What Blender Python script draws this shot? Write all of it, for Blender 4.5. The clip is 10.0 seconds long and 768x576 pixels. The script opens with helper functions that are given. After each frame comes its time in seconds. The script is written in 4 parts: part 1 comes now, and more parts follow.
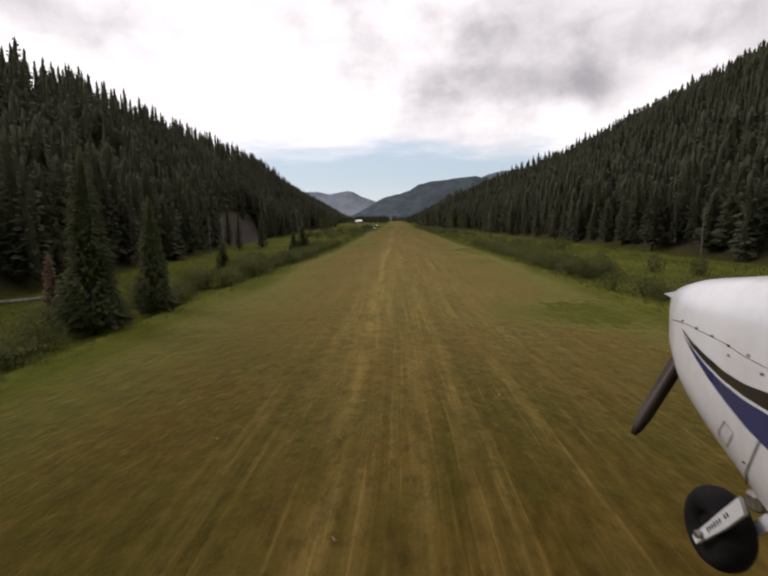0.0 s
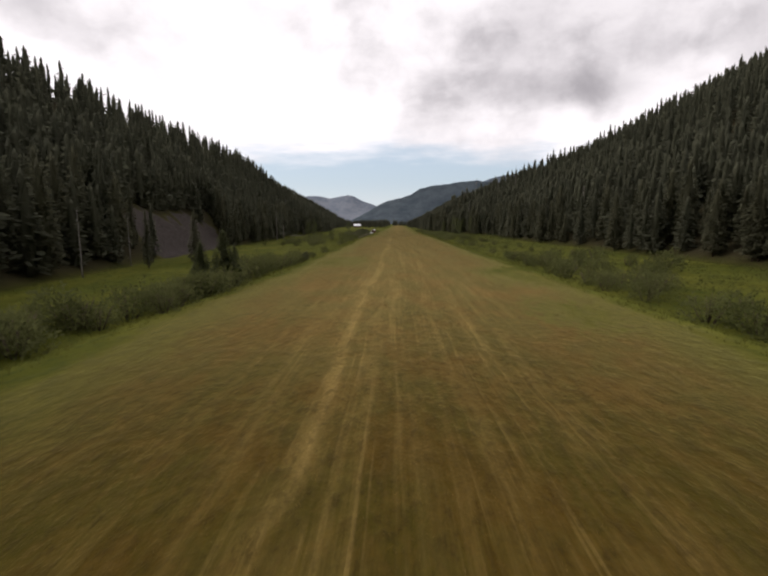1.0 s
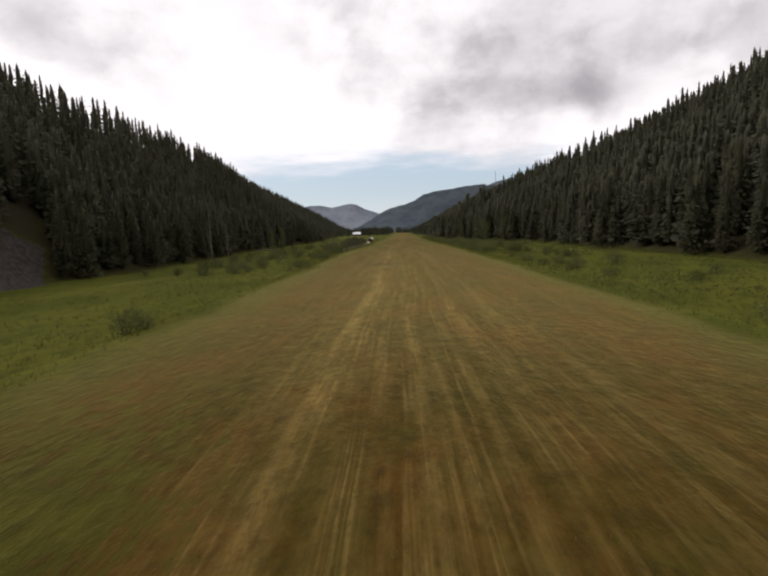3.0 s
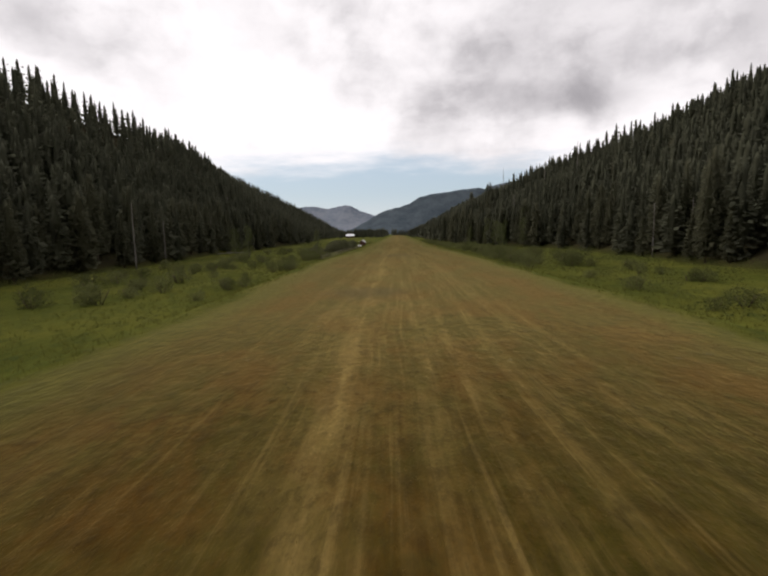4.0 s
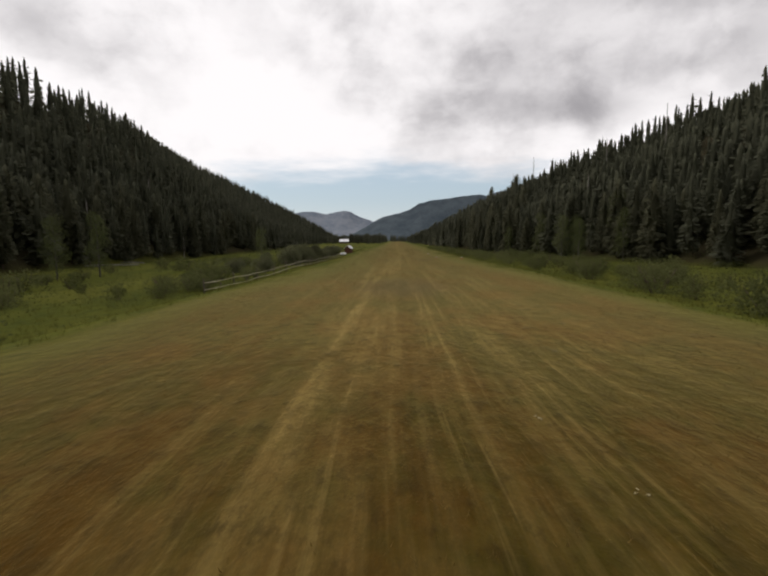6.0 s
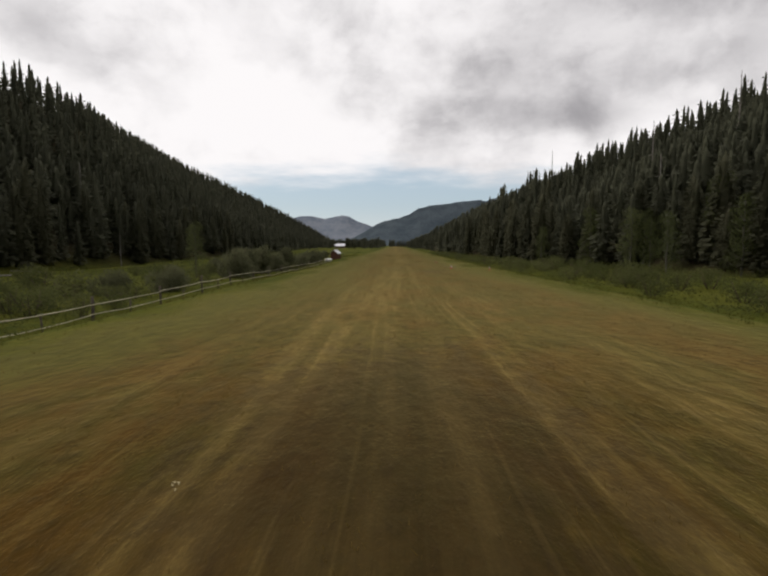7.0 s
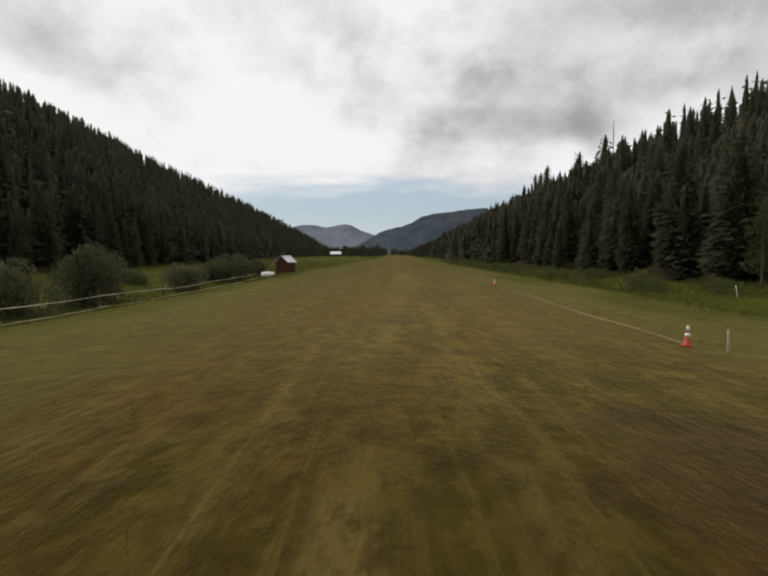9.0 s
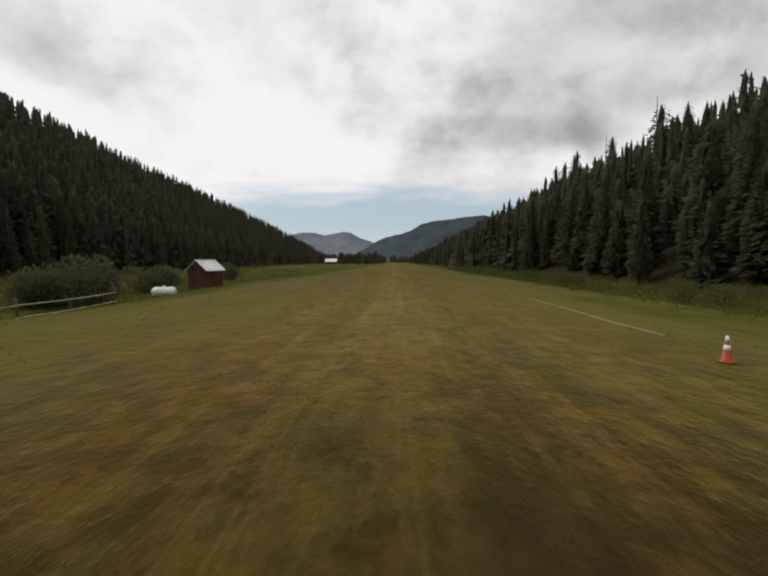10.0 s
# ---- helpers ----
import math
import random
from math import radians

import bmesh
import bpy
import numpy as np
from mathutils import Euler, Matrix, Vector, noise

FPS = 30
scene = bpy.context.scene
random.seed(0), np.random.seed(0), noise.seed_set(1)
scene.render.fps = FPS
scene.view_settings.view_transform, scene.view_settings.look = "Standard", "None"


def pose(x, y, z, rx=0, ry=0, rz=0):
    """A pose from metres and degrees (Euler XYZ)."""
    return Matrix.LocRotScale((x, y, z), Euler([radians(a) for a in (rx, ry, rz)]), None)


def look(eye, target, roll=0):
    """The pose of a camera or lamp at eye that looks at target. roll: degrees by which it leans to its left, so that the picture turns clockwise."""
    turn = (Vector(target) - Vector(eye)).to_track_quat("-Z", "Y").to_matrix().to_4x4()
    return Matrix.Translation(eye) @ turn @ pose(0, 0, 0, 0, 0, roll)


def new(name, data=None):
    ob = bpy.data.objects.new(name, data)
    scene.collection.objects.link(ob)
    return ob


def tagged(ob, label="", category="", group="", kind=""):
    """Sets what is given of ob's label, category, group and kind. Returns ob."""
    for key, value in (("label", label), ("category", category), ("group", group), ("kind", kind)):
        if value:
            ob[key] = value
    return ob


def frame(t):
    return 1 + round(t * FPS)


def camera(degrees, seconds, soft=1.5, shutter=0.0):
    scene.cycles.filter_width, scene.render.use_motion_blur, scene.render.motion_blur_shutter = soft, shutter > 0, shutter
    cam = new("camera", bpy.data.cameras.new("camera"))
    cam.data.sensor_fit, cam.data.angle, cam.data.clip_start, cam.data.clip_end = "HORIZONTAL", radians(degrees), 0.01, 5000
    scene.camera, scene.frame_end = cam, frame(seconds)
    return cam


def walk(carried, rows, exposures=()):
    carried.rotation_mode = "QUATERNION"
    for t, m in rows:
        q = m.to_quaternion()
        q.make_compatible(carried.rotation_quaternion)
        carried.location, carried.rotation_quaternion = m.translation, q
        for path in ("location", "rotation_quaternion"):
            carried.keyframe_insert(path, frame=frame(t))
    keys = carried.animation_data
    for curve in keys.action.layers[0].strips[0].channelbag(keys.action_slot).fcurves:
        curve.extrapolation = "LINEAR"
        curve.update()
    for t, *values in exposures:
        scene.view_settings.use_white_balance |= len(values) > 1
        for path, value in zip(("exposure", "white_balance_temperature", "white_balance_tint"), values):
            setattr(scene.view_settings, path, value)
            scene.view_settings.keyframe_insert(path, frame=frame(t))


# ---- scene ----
cam = camera(77.4, 10.0, soft=2.3, shutter=0.015)
PATH = [
    (0, look((-2.60, -3.77, 5.93), (-5.12, 95.18, -8.33), -0.61)),
    (0.5, look((-2.09, 14.70, 5.75), (-4.64, 113.70, -8.10), -0.62)),
    (1, look((-1.90, 33.11, 5.42), (-4.58, 132.18, -7.92), -0.50)),
    (1.5, look((-1.73, 50.74, 5.25), (-4.98, 149.81, -7.95), -1.03)),
    (2, look((-1.73, 68.83, 4.92), (-5.51, 167.96, -7.74), -1.47)),
    (2.5, look((-1.46, 85.54, 4.72), (-5.72, 184.72, -7.31), -2.57)),
    (4, look((-2.27, 134.77, 4.38), (-4.90, 234.10, -6.87), -1.31)),
    (4.5, look((-2.19, 151.31, 4.12), (-5.14, 250.69, -6.63), -1.01)),
    (5, look((-2.39, 167.61, 3.84), (-5.27, 267.04, -6.46), -1.36)),
    (5.5, look((-2.50, 182.79, 3.63), (-5.13, 282.24, -6.45), -1.02)),
    (7, look((-2.16, 225.75, 2.96), (-4.16, 325.34, -5.90), -0.17)),
    (7.5, look((-2.13, 239.68, 2.84), (-4.06, 339.34, -5.24), -0.33)),
    (8, look((-1.87, 253.59, 2.58), (-3.96, 353.24, -5.60), -0.59)),
    (8.5, look((-1.67, 267.12, 2.27), (-4.08, 366.77, -5.70), -0.51)),
    (9, look((-1.34, 280.16, 2.01), (-3.93, 379.88, -4.98), -0.23)),
    (9.5, look((-0.91, 293.14, 1.76), (-3.47, 392.91, -4.67), -0.43)),
    (10, look((-0.44, 305.94, 1.60), (-2.99, 405.76, -3.78), -0.32)),
]
walk(cam, PATH, exposures=((0, 0.23, 6500, 16), (3, 0.17, 6500, 15), (6, 0.05, 6500, 12), (10, -0.07, 6500, 10.5)))

# ---- sky and sun ----
world = bpy.data.worlds.new("sky")
scene.world = world
world.use_nodes = True


class Nodes:
    """Short hand for building node trees."""

    def __init__(self, tree):
        self.tree = tree

    def add(self, kind, **settings):
        n = self.tree.nodes.new(kind)
        for key, value in settings.items():
            setattr(n, key, value)
        return n

    def put(self, socket, value):
        if hasattr(value, "is_output"):
            self.tree.links.new(value, socket)
        elif isinstance(value, (tuple, list)) and len(value) == 3 and socket.type == "RGBA":
            socket.default_value = (*value, 1)
        else:
            socket.default_value = value

    def math(self, op, a, b=0.0, clamp=False):
        n = self.add("ShaderNodeMath", operation=op, use_clamp=clamp)
        self.put(n.inputs[0], a)
        self.put(n.inputs[1], b)
        return n.outputs[0]

    def vec(self, op, a, b=(0, 0, 0)):
        n = self.add("ShaderNodeVectorMath", operation=op)
        self.put(n.inputs[0], a)
        self.put(n.inputs[1], b)
        return n.outputs["Value"] if op in ("LENGTH", "DISTANCE", "DOT_PRODUCT") else n.outputs["Vector"]

    def noise(self, vector, scale, detail=4.0, rough=0.55):
        n = self.add("ShaderNodeTexNoise")
        self.put(n.inputs["Vector"], vector)
        self.put(n.inputs["Scale"], scale)
        self.put(n.inputs["Detail"], detail)
        self.put(n.inputs["Roughness"], rough)
        return n.outputs["Fac"]

    def ramp(self, fac, low, high):
        n = self.add("ShaderNodeMapRange", interpolation_type="SMOOTHSTEP")
        self.put(n.inputs["Value"], fac)
        n.inputs["From Min"].default_value, n.inputs["From Max"].default_value = low, high
        return n.outputs["Result"]

    def mix(self, fac, a, b, blend="MIX"):
        n = self.add("ShaderNodeMix", data_type="RGBA", blend_type=blend)
        self.put(n.inputs["Factor"], fac)
        self.put(n.inputs[6], a)
        self.put(n.inputs[7], b)
        return n.outputs[2]


def build_sky():
    k = Nodes(world.node_tree)
    back = world.node_tree.nodes["Background"]
    way = k.add("ShaderNodeTexCoord").outputs["Generated"]
    split = k.add("ShaderNodeSeparateXYZ")
    k.put(split.inputs[0], way)
    x, y, z = split.outputs
    up = k.math("ADD", k.math("MAXIMUM", z, 0.0), 0.20)
    flat = k.add("ShaderNodeCombineXYZ")
    k.put(flat.inputs[0], k.math("DIVIDE", x, up))
    k.put(flat.inputs[1], k.math("DIVIDE", y, up))
    deck = flat.outputs[0]
    big = k.noise(k.vec("ADD", deck, (3.1, 7.7, 0.4)), 1.1, 7.0, 0.55)
    curl = k.add("ShaderNodeTexNoise")
    k.put(curl.inputs["Vector"], way)
    curl.inputs["Scale"].default_value, curl.inputs["Detail"].default_value = 5.0, 3.0
    billow = k.vec("ADD", way, k.vec("MULTIPLY", k.vec("SUBTRACT", curl.outputs["Color"], (0.5, 0.5, 0.5)), (0.16, 0.16, 0.10)))
    small = k.noise(k.vec("MULTIPLY", k.vec("ADD", billow, (1.7, 2.2, 5.0)), (1.0, 1.0, 1.6)), 5.0, 7.0, 0.52)
    warp = k.math("MULTIPLY", k.math("SUBTRACT", k.noise(k.vec("MULTIPLY", way, (1.0, 1.0, 3.4)), 5.0, 4.0, 0.5), 0.5), 0.16)

    def blob(cx, cz, rx, rz, edge=0.55):
        """A grey cloud belly at this direction (x and z where y is 1)."""
        dx = k.math("DIVIDE", k.math("SUBTRACT", k.math("DIVIDE", x, k.math("MAXIMUM", y, 0.05)), cx), rx)
        dz = k.math("DIVIDE", k.math("SUBTRACT", k.math("DIVIDE", z, k.math("MAXIMUM", y, 0.05)), cz), rz)
        far = k.math("SQRT", k.math("ADD", k.math("MULTIPLY", dx, dx), k.math("MULTIPLY", dz, dz)))
        far = k.math("ADD", far, k.math("MULTIPLY", warp, 2.2))
        return k.math("SUBTRACT", 1.0, k.ramp(far, 1 - edge, 1 + edge))

    grey = k.math("MULTIPLY", k.ramp(big, 0.42, 0.70), 0.36)
    grey = k.math("ADD", grey, k.math("ADD", k.math("MULTIPLY", k.ramp(small, 0.40, 0.64), 0.40), k.math("MULTIPLY", k.ramp(k.noise(way, 13.0, 5.0, 0.6), 0.40, 0.72), 0.17)))
    for spot, depth in ((blob(0.21, 0.262, 0.22, 0.035), 0.34), (blob(0.10, 0.32, 0.26, 0.09), 0.10), (blob(0.45, 0.40, 0.36, 0.13), 0.42),
                        (blob(-0.62, 0.46, 0.22, 0.10), 0.20), (blob(-0.5, 0.36, 0.14, 0.05), 0.12), (blob(-0.10, 0.36, 0.09, 0.10), 0.20), (blob(0.6, 0.56, 0.4, 0.1), 0.3)):
        grey = k.math("ADD", grey, k.math("MULTIPLY", spot, depth))
    glare = blob(-0.38, 0.34, 0.42, 0.22, 0.9)
    grey = k.ramp(k.math("SUBTRACT", grey, k.math("MULTIPLY", glare, 0.20)), -0.05, 1.45)
    cloud = k.mix(k.math("MULTIPLY", grey, 0.9), (1.02, 1.0, 0.995), (0.30, 0.29, 0.305))
    air = k.add("ShaderNodeTexSky", sky_type="NISHITA", sun_disc=False, sun_elevation=radians(37), sun_rotation=radians(-69))
    clear = k.mix(1.0, air.outputs[0], (0.10, 0.10, 0.10), "MULTIPLY")
    clear = k.mix(0.62, clear, (0.55, 0.67, 0.76))
    low = k.math("ADD", z, k.math("MULTIPLY", k.math("SUBTRACT", k.noise(k.vec("MULTIPLY", way, (3.0, 3.0, 16.0)), 2.2, 6.0, 0.55), 0.5), 0.09))
    low = k.math("ADD", low, k.math("MULTIPLY", k.math("ABSOLUTE", k.math("ADD", x, 0.02)), 0.10))
    cover = k.ramp(low, 0.128, 0.19)
    haze = k.ramp(z, 0.09, 0.0)
    clear = k.mix(k.math("MULTIPLY", haze, 0.45), clear, (0.82, 0.86, 0.88))
    k.put(back.inputs[0], k.mix(cover, clear, cloud))
    back.inputs[1].default_value = 0.95


build_sky()
sun = new("sun", bpy.data.lights.new("sun", "SUN"))
sun.data.energy, sun.data.angle, sun.data.color = 1.6, radians(25), (1.0, 0.95, 0.87)
sun.matrix_world = look((-115, 45, 92), (0, 0, 0))

# ---- materials ----


def material(name, rough=0.9, spec=0.15, metal=0.0):
    m = bpy.data.materials.new(name)
    m.use_nodes = True
    k = Nodes(m.node_tree)
    b = m.node_tree.nodes["Principled BSDF"]
    b.inputs["Roughness"].default_value = rough
    b.inputs["Specular IOR Level"].default_value = spec
    b.inputs["Metallic"].default_value = metal
    return m, k, b


def place(k):
    return k.add("ShaderNodeNewGeometry").outputs["Position"]


def bump(k, b, height, strength, distance):
    n = k.add("ShaderNodeBump")
    n.inputs["Strength"].default_value, n.inputs["Distance"].default_value = strength, distance
    k.put(n.inputs["Height"], height)
    k.put(b.inputs["Normal"], n.outputs[0])


def simple(name, a, c, scale=6.0, rough=0.8, spec=0.2, metal=0.0, relief=0.0, stretch=(1, 1, 1)):
    """A surface whose colour wanders between a and c at two scales."""
    m, k, b = material(name, rough, spec, metal)
    p = k.vec("MULTIPLY", k.add("ShaderNodeTexCoord").outputs["Object"], stretch)
    f = k.math("ADD", k.math("MULTIPLY", k.noise(p, scale, 3.0), 0.6), k.math("MULTIPLY", k.noise(p, scale * 7, 4.0), 0.4))
    k.put(b.inputs["Base Color"], k.mix(k.ramp(f, 0.35, 0.65), a, c))
    if relief:
        bump(k, b, f, 0.6, relief)
    return m


def leafy(name, a, c, by="object", rough=0.85, spec=0.06, through_light=0.5):
    """Foliage: tint by plant, by clump and by noise."""
    m, k, b = material(name, rough, spec)
    geo = k.add("ShaderNodeNewGeometry")
    if by == "object":
        whole = k.add("ShaderNodeObjectInfo").outputs["Random"]
    else:
        whole = k.add("ShaderNodeAttribute", attribute_name="tone").outputs["Fac"]
    f = k.math("ADD", k.math("MULTIPLY", whole, 0.72), k.math("MULTIPLY", geo.outputs["Random Per Island"], 0.28))
    col = k.mix(f, a, c)
    k.put(b.inputs["Base Color"], col)
    if through_light:
        thin = k.add("ShaderNodeBsdfTranslucent")
        k.put(thin.inputs["Color"], col)
        both = k.add("ShaderNodeMixShader")
        both.inputs[0].default_value = through_light
        k.put(both.inputs[1], b.outputs[0])
        k.put(both.inputs[2], thin.outputs[0])
        k.put(m.node_tree.nodes["Material Output"].inputs["Surface"], both.outputs[0])
    return m


def ground_material():
    m, k, b = material("meadow", 1.0, 0.02)
    p = place(k)
    dry = k.add("ShaderNodeAttribute", attribute_name="dry").outputs["Fac"]
    bare = k.add("ShaderNodeAttribute", attribute_name="bare").outputs["Fac"]
    wood = k.add("ShaderNodeAttribute", attribute_name="wood").outputs["Fac"]
    # tracks wander a little from side to side along the strip
    bend = k.math("MULTIPLY", k.math("SUBTRACT", k.noise(k.vec("MULTIPLY", p, (0.04, 0.03, 0.0)), 1.0, 3.0), 0.5), 1.6)
    shift = k.add("ShaderNodeCombineXYZ")
    k.put(shift.inputs[0], bend)
    q = k.vec("ADD", p, shift.outputs[0])
    split = k.add("ShaderNodeSeparateXYZ")
    k.put(split.inputs[0], q)
    centre = k.math("SUBTRACT", 1.0, k.ramp(k.math("ABSOLUTE", k.math("SUBTRACT", split.outputs[0], -1.0)), 1.0, 9.0))
    lanes = k.noise(k.vec("MULTIPLY", q, (1.0, 0.022, 1.0)), 1.1, 5.0, 0.68)
    fine = k.noise(k.vec("MULTIPLY", q, (1.0, 0.13, 1.0)), 2.4, 5.0, 0.7)
    patch = k.noise(k.vec("MULTIPLY", p, (1.0, 0.45, 1.0)), 0.12, 5.0, 0.6)
    rust = k.noise(k.vec("MULTIPLY", k.vec("ADD", p, (31.0, 7.0, 0.0)), (1.0, 0.5, 1.0)), 0.30, 6.0, 0.68)
    spots = k.noise(k.vec("MULTIPLY", p, (1.0, 0.5, 1.0)), 1.6, 6.0, 0.66)
    tufts = k.noise(k.vec("MULTIPLY", k.vec("ADD", p, (3.0, 17.0, 0.0)), (1.0, 0.42, 1.0)), 3.2, 5.0, 0.68)
    grain = k.noise(k.vec("MULTIPLY", p, (1.0, 0.35, 1.0)), 20.0, 3.0, 0.6)
    green = k.mix(k.ramp(patch, 0.35, 0.65), (0.040, 0.044, 0.0055), (0.068, 0.066, 0.0095))
    green = k.mix(k.math("MULTIPLY", k.ramp(spots, 0.45, 0.66), 0.7), green, (0.015, 0.023, 0.005))
    turf = k.mix(k.ramp(rust, 0.42, 0.60), (0.034, 0.0262, 0.0034), (0.054, 0.0262, 0.0037))
    turf = k.mix(k.math("MULTIPLY", k.ramp(patch, 0.48, 0.64), 0.60), turf, (0.027, 0.0225, 0.0028))
    turf = k.mix(k.math("MULTIPLY", k.ramp(spots, 0.50, 0.34), 0.45), turf, (0.066, 0.042, 0.0095))
    thin = k.noise(k.vec("MULTIPLY", q, (1.0, 0.012, 1.0)), 5.0, 3.0, 0.62)
    turf = k.mix(k.math("MULTIPLY", k.ramp(split.outputs[1], 75.0, 25.0), 0.5), turf, (0.041, 0.034, 0.0046))
    straw = k.math("ADD", k.math("MULTIPLY", k.ramp(lanes, 0.42, 0.72), 0.52), k.math("MULTIPLY", k.ramp(fine, 0.42, 0.76), 0.18))
    straw = k.math("ADD", straw, k.math("MULTIPLY", k.ramp(thin, 0.54, 0.68), 0.34))
    straw = k.math("MULTIPLY", straw, k.math("ADD", 0.22, k.math("MULTIPLY", centre, 0.85)))
    # the worn wheel line that most landings follow
    drift = k.math("SUBTRACT", 4.2, k.math("MULTIPLY", k.ramp(split.outputs[1], 225.0, 325.0), 3.4))
    off = k.math("ABSOLUTE", k.math("ADD", split.outputs[0], drift))
    worn = k.math("ADD", k.math("MULTIPLY", k.ramp(off, 0.45, 0.10), 0.30), k.math("MULTIPLY", k.ramp(off, 2.4, 0.3), 0.15))
    straw = k.math("ADD", straw, worn)
    straw = k.math("MULTIPLY", straw, k.ramp(k.noise(k.vec("MULTIPLY", p, (1.0, 0.25, 1.0)), 0.9, 4.0), 0.22, 0.60), True)
    straw = k.math("MULTIPLY", straw, k.math("SUBTRACT", 1.0, k.math("MULTIPLY", k.ramp(split.outputs[1], 250.0, 300.0), k.math("SUBTRACT", 0.42, k.math("MULTIPLY", k.ramp(split.outputs[1], 302.0, 335.0), 0.2)))))
    straw = k.math("MULTIPLY", straw, k.math("ADD", 0.85, k.math("MULTIPLY", k.ramp(split.outputs[1], 20.0, 85.0), 0.15)))
    turf = k.mix(straw, turf, (0.190, 0.130, 0.040))
    turf = k.mix(k.math("MULTIPLY", k.ramp(spots, 0.48, 0.68), 0.32), turf, (0.030, 0.020, 0.006))
    turf = k.mix(k.math("MULTIPLY", k.ramp(tufts, 0.51, 0.66), 0.40), turf, (0.020, 0.0125, 0.004))
    turf = k.mix(k.math("MULTIPLY", k.ramp(tufts, 0.48, 0.35), 0.40), turf, (0.080, 0.050, 0.0120))
    # ragged clumps, coarser towards the far end of the strip
    clump = k.noise(k.vec("MULTIPLY", k.vec("ADD", p, (11.0, 5.0, 0.0)), (1.0, 0.62, 1.0)), 2.1, 4.0, 0.6)
    coarse = k.math("ADD", 0.35, k.math("MULTIPLY", k.ramp(split.outputs[1], 252.0, 300.0), 0.65))
    turf = k.mix(k.math("MULTIPLY", k.math("MULTIPLY", k.ramp(clump, 0.50, 0.62), coarse), 0.55), turf, (0.021, 0.0145, 0.0036))
    turf = k.mix(k.math("MULTIPLY", k.math("MULTIPLY", k.ramp(clump, 0.47, 0.36), coarse), 0.60), turf, k.mix(k.ramp(rust, 0.45, 0.58), (0.084, 0.060, 0.0115), (0.094, 0.055, 0.0120)))
    # patches where the turf is scuffed down to dark soil
    for px, py, rx, ry in ((-2.0, 233.5, 4.2, 8.5), (0.7, 307.0, 1.8, 4.0), (-1.2, 297.0, 1.0, 1.6), (-4.5, 171.0, 3.5, 4.0), (2.5, 284.0, 2.0, 4.0)):
        away = k.vec("LENGTH", k.vec("MULTIPLY", k.vec("SUBTRACT", p, (px, py, 0.0)), (1 / rx, 1 / ry, 0.0)))
        worn = k.ramp(k.math("ADD", away, k.math("MULTIPLY", k.math("SUBTRACT", spots, 0.5), 2.4)), 1.15, 0.45)
        turf = k.mix(k.math("MULTIPLY", worn, 0.62), turf, (0.026, 0.016, 0.008))
    fresh = 0.0
    for px, py, rx, ry in ((7.5, 26.0, 5.0, 5.0), (9.5, 84.0, 4.0, 11.0), (-9.0, 104.0, 4.0, 12.0), (8.5, 62.0, 3.0, 6.0)):
        away = k.vec("LENGTH", k.vec("MULTIPLY", k.vec("SUBTRACT", p, (px, py, 0.0)), (1 / rx, 1 / ry, 0.0)))
        fresh = k.math("ADD", fresh, k.ramp(k.math("ADD", away, k.math("MULTIPLY", k.math("SUBTRACT", spots, 0.5), 2.0)), 1.2, 0.4))
    dry = k.math("MINIMUM", dry, k.math("MAXIMUM", k.math("SUBTRACT", dry, k.math("MULTIPLY", fresh, 0.65)), 0.24))
    blot = k.math("ADD", k.math("MULTIPLY", k.math("SUBTRACT", patch, 0.5), 0.8), k.math("MULTIPLY", k.math("SUBTRACT", spots, 0.5), 0.35))
    olive = k.mix(k.ramp(spots, 0.35, 0.65), (0.049, 0.044, 0.0064), (0.028, 0.028, 0.0038))
    edge = k.ramp(k.math("ADD", dry, blot), 0.05, 0.40)
    col = k.mix(edge, green, olive)
    col = k.mix(k.ramp(k.math("ADD", dry, blot), 0.45, 0.95), col, turf)
    col = k.mix(wood, col, k.mix(grain, (0.020, 0.018, 0.010), (0.040, 0.034, 0.018)))
    rubble = k.mix(k.ramp(k.noise(p, 1.5, 6.0, 0.7), 0.35, 0.65), (0.034, 0.029, 0.026), (0.064, 0.054, 0.049))
    col = k.mix(k.ramp(k.math("ADD", bare, k.math("MULTIPLY", k.math("SUBTRACT", spots, 0.5), 0.7)), 0.35, 0.6), col, rubble)
    col = k.mix(k.math("MULTIPLY", k.ramp(grain, 0.35, 0.7), 0.35), col, k.mix(0.5, col, (0.02, 0.018, 0.008)))
    k.put(b.inputs["Base Color"], col)
    open_grass = k.math("MULTIPLY", k.math("SUBTRACT", 1.0, wood), k.math("SUBTRACT", 1.0, bare))
    k.put(b.inputs["Sheen Weight"], k.math("MULTIPLY", open_grass, k.math("ADD", 0.35, k.math("MULTIPLY", edge, 0.45))))
    b.inputs["Sheen Roughness"].default_value = 0.30
    k.put(b.inputs["Sheen Tint"], k.mix(1.0, k.mix(0.55, col, k.mix(edge, (0.040, 0.048, 0.010), (0.090, 0.076, 0.033))), (9.0, 9.0, 9.0), "MULTIPLY"))
    bump(k, b, k.math("ADD", k.math("MULTIPLY", spots, 0.7), k.math("ADD", k.math("MULTIPLY", k.math("ADD", tufts, clump), 0.5), k.math("MULTIPLY", grain, 0.12))), 0.55, 0.10)
    return m


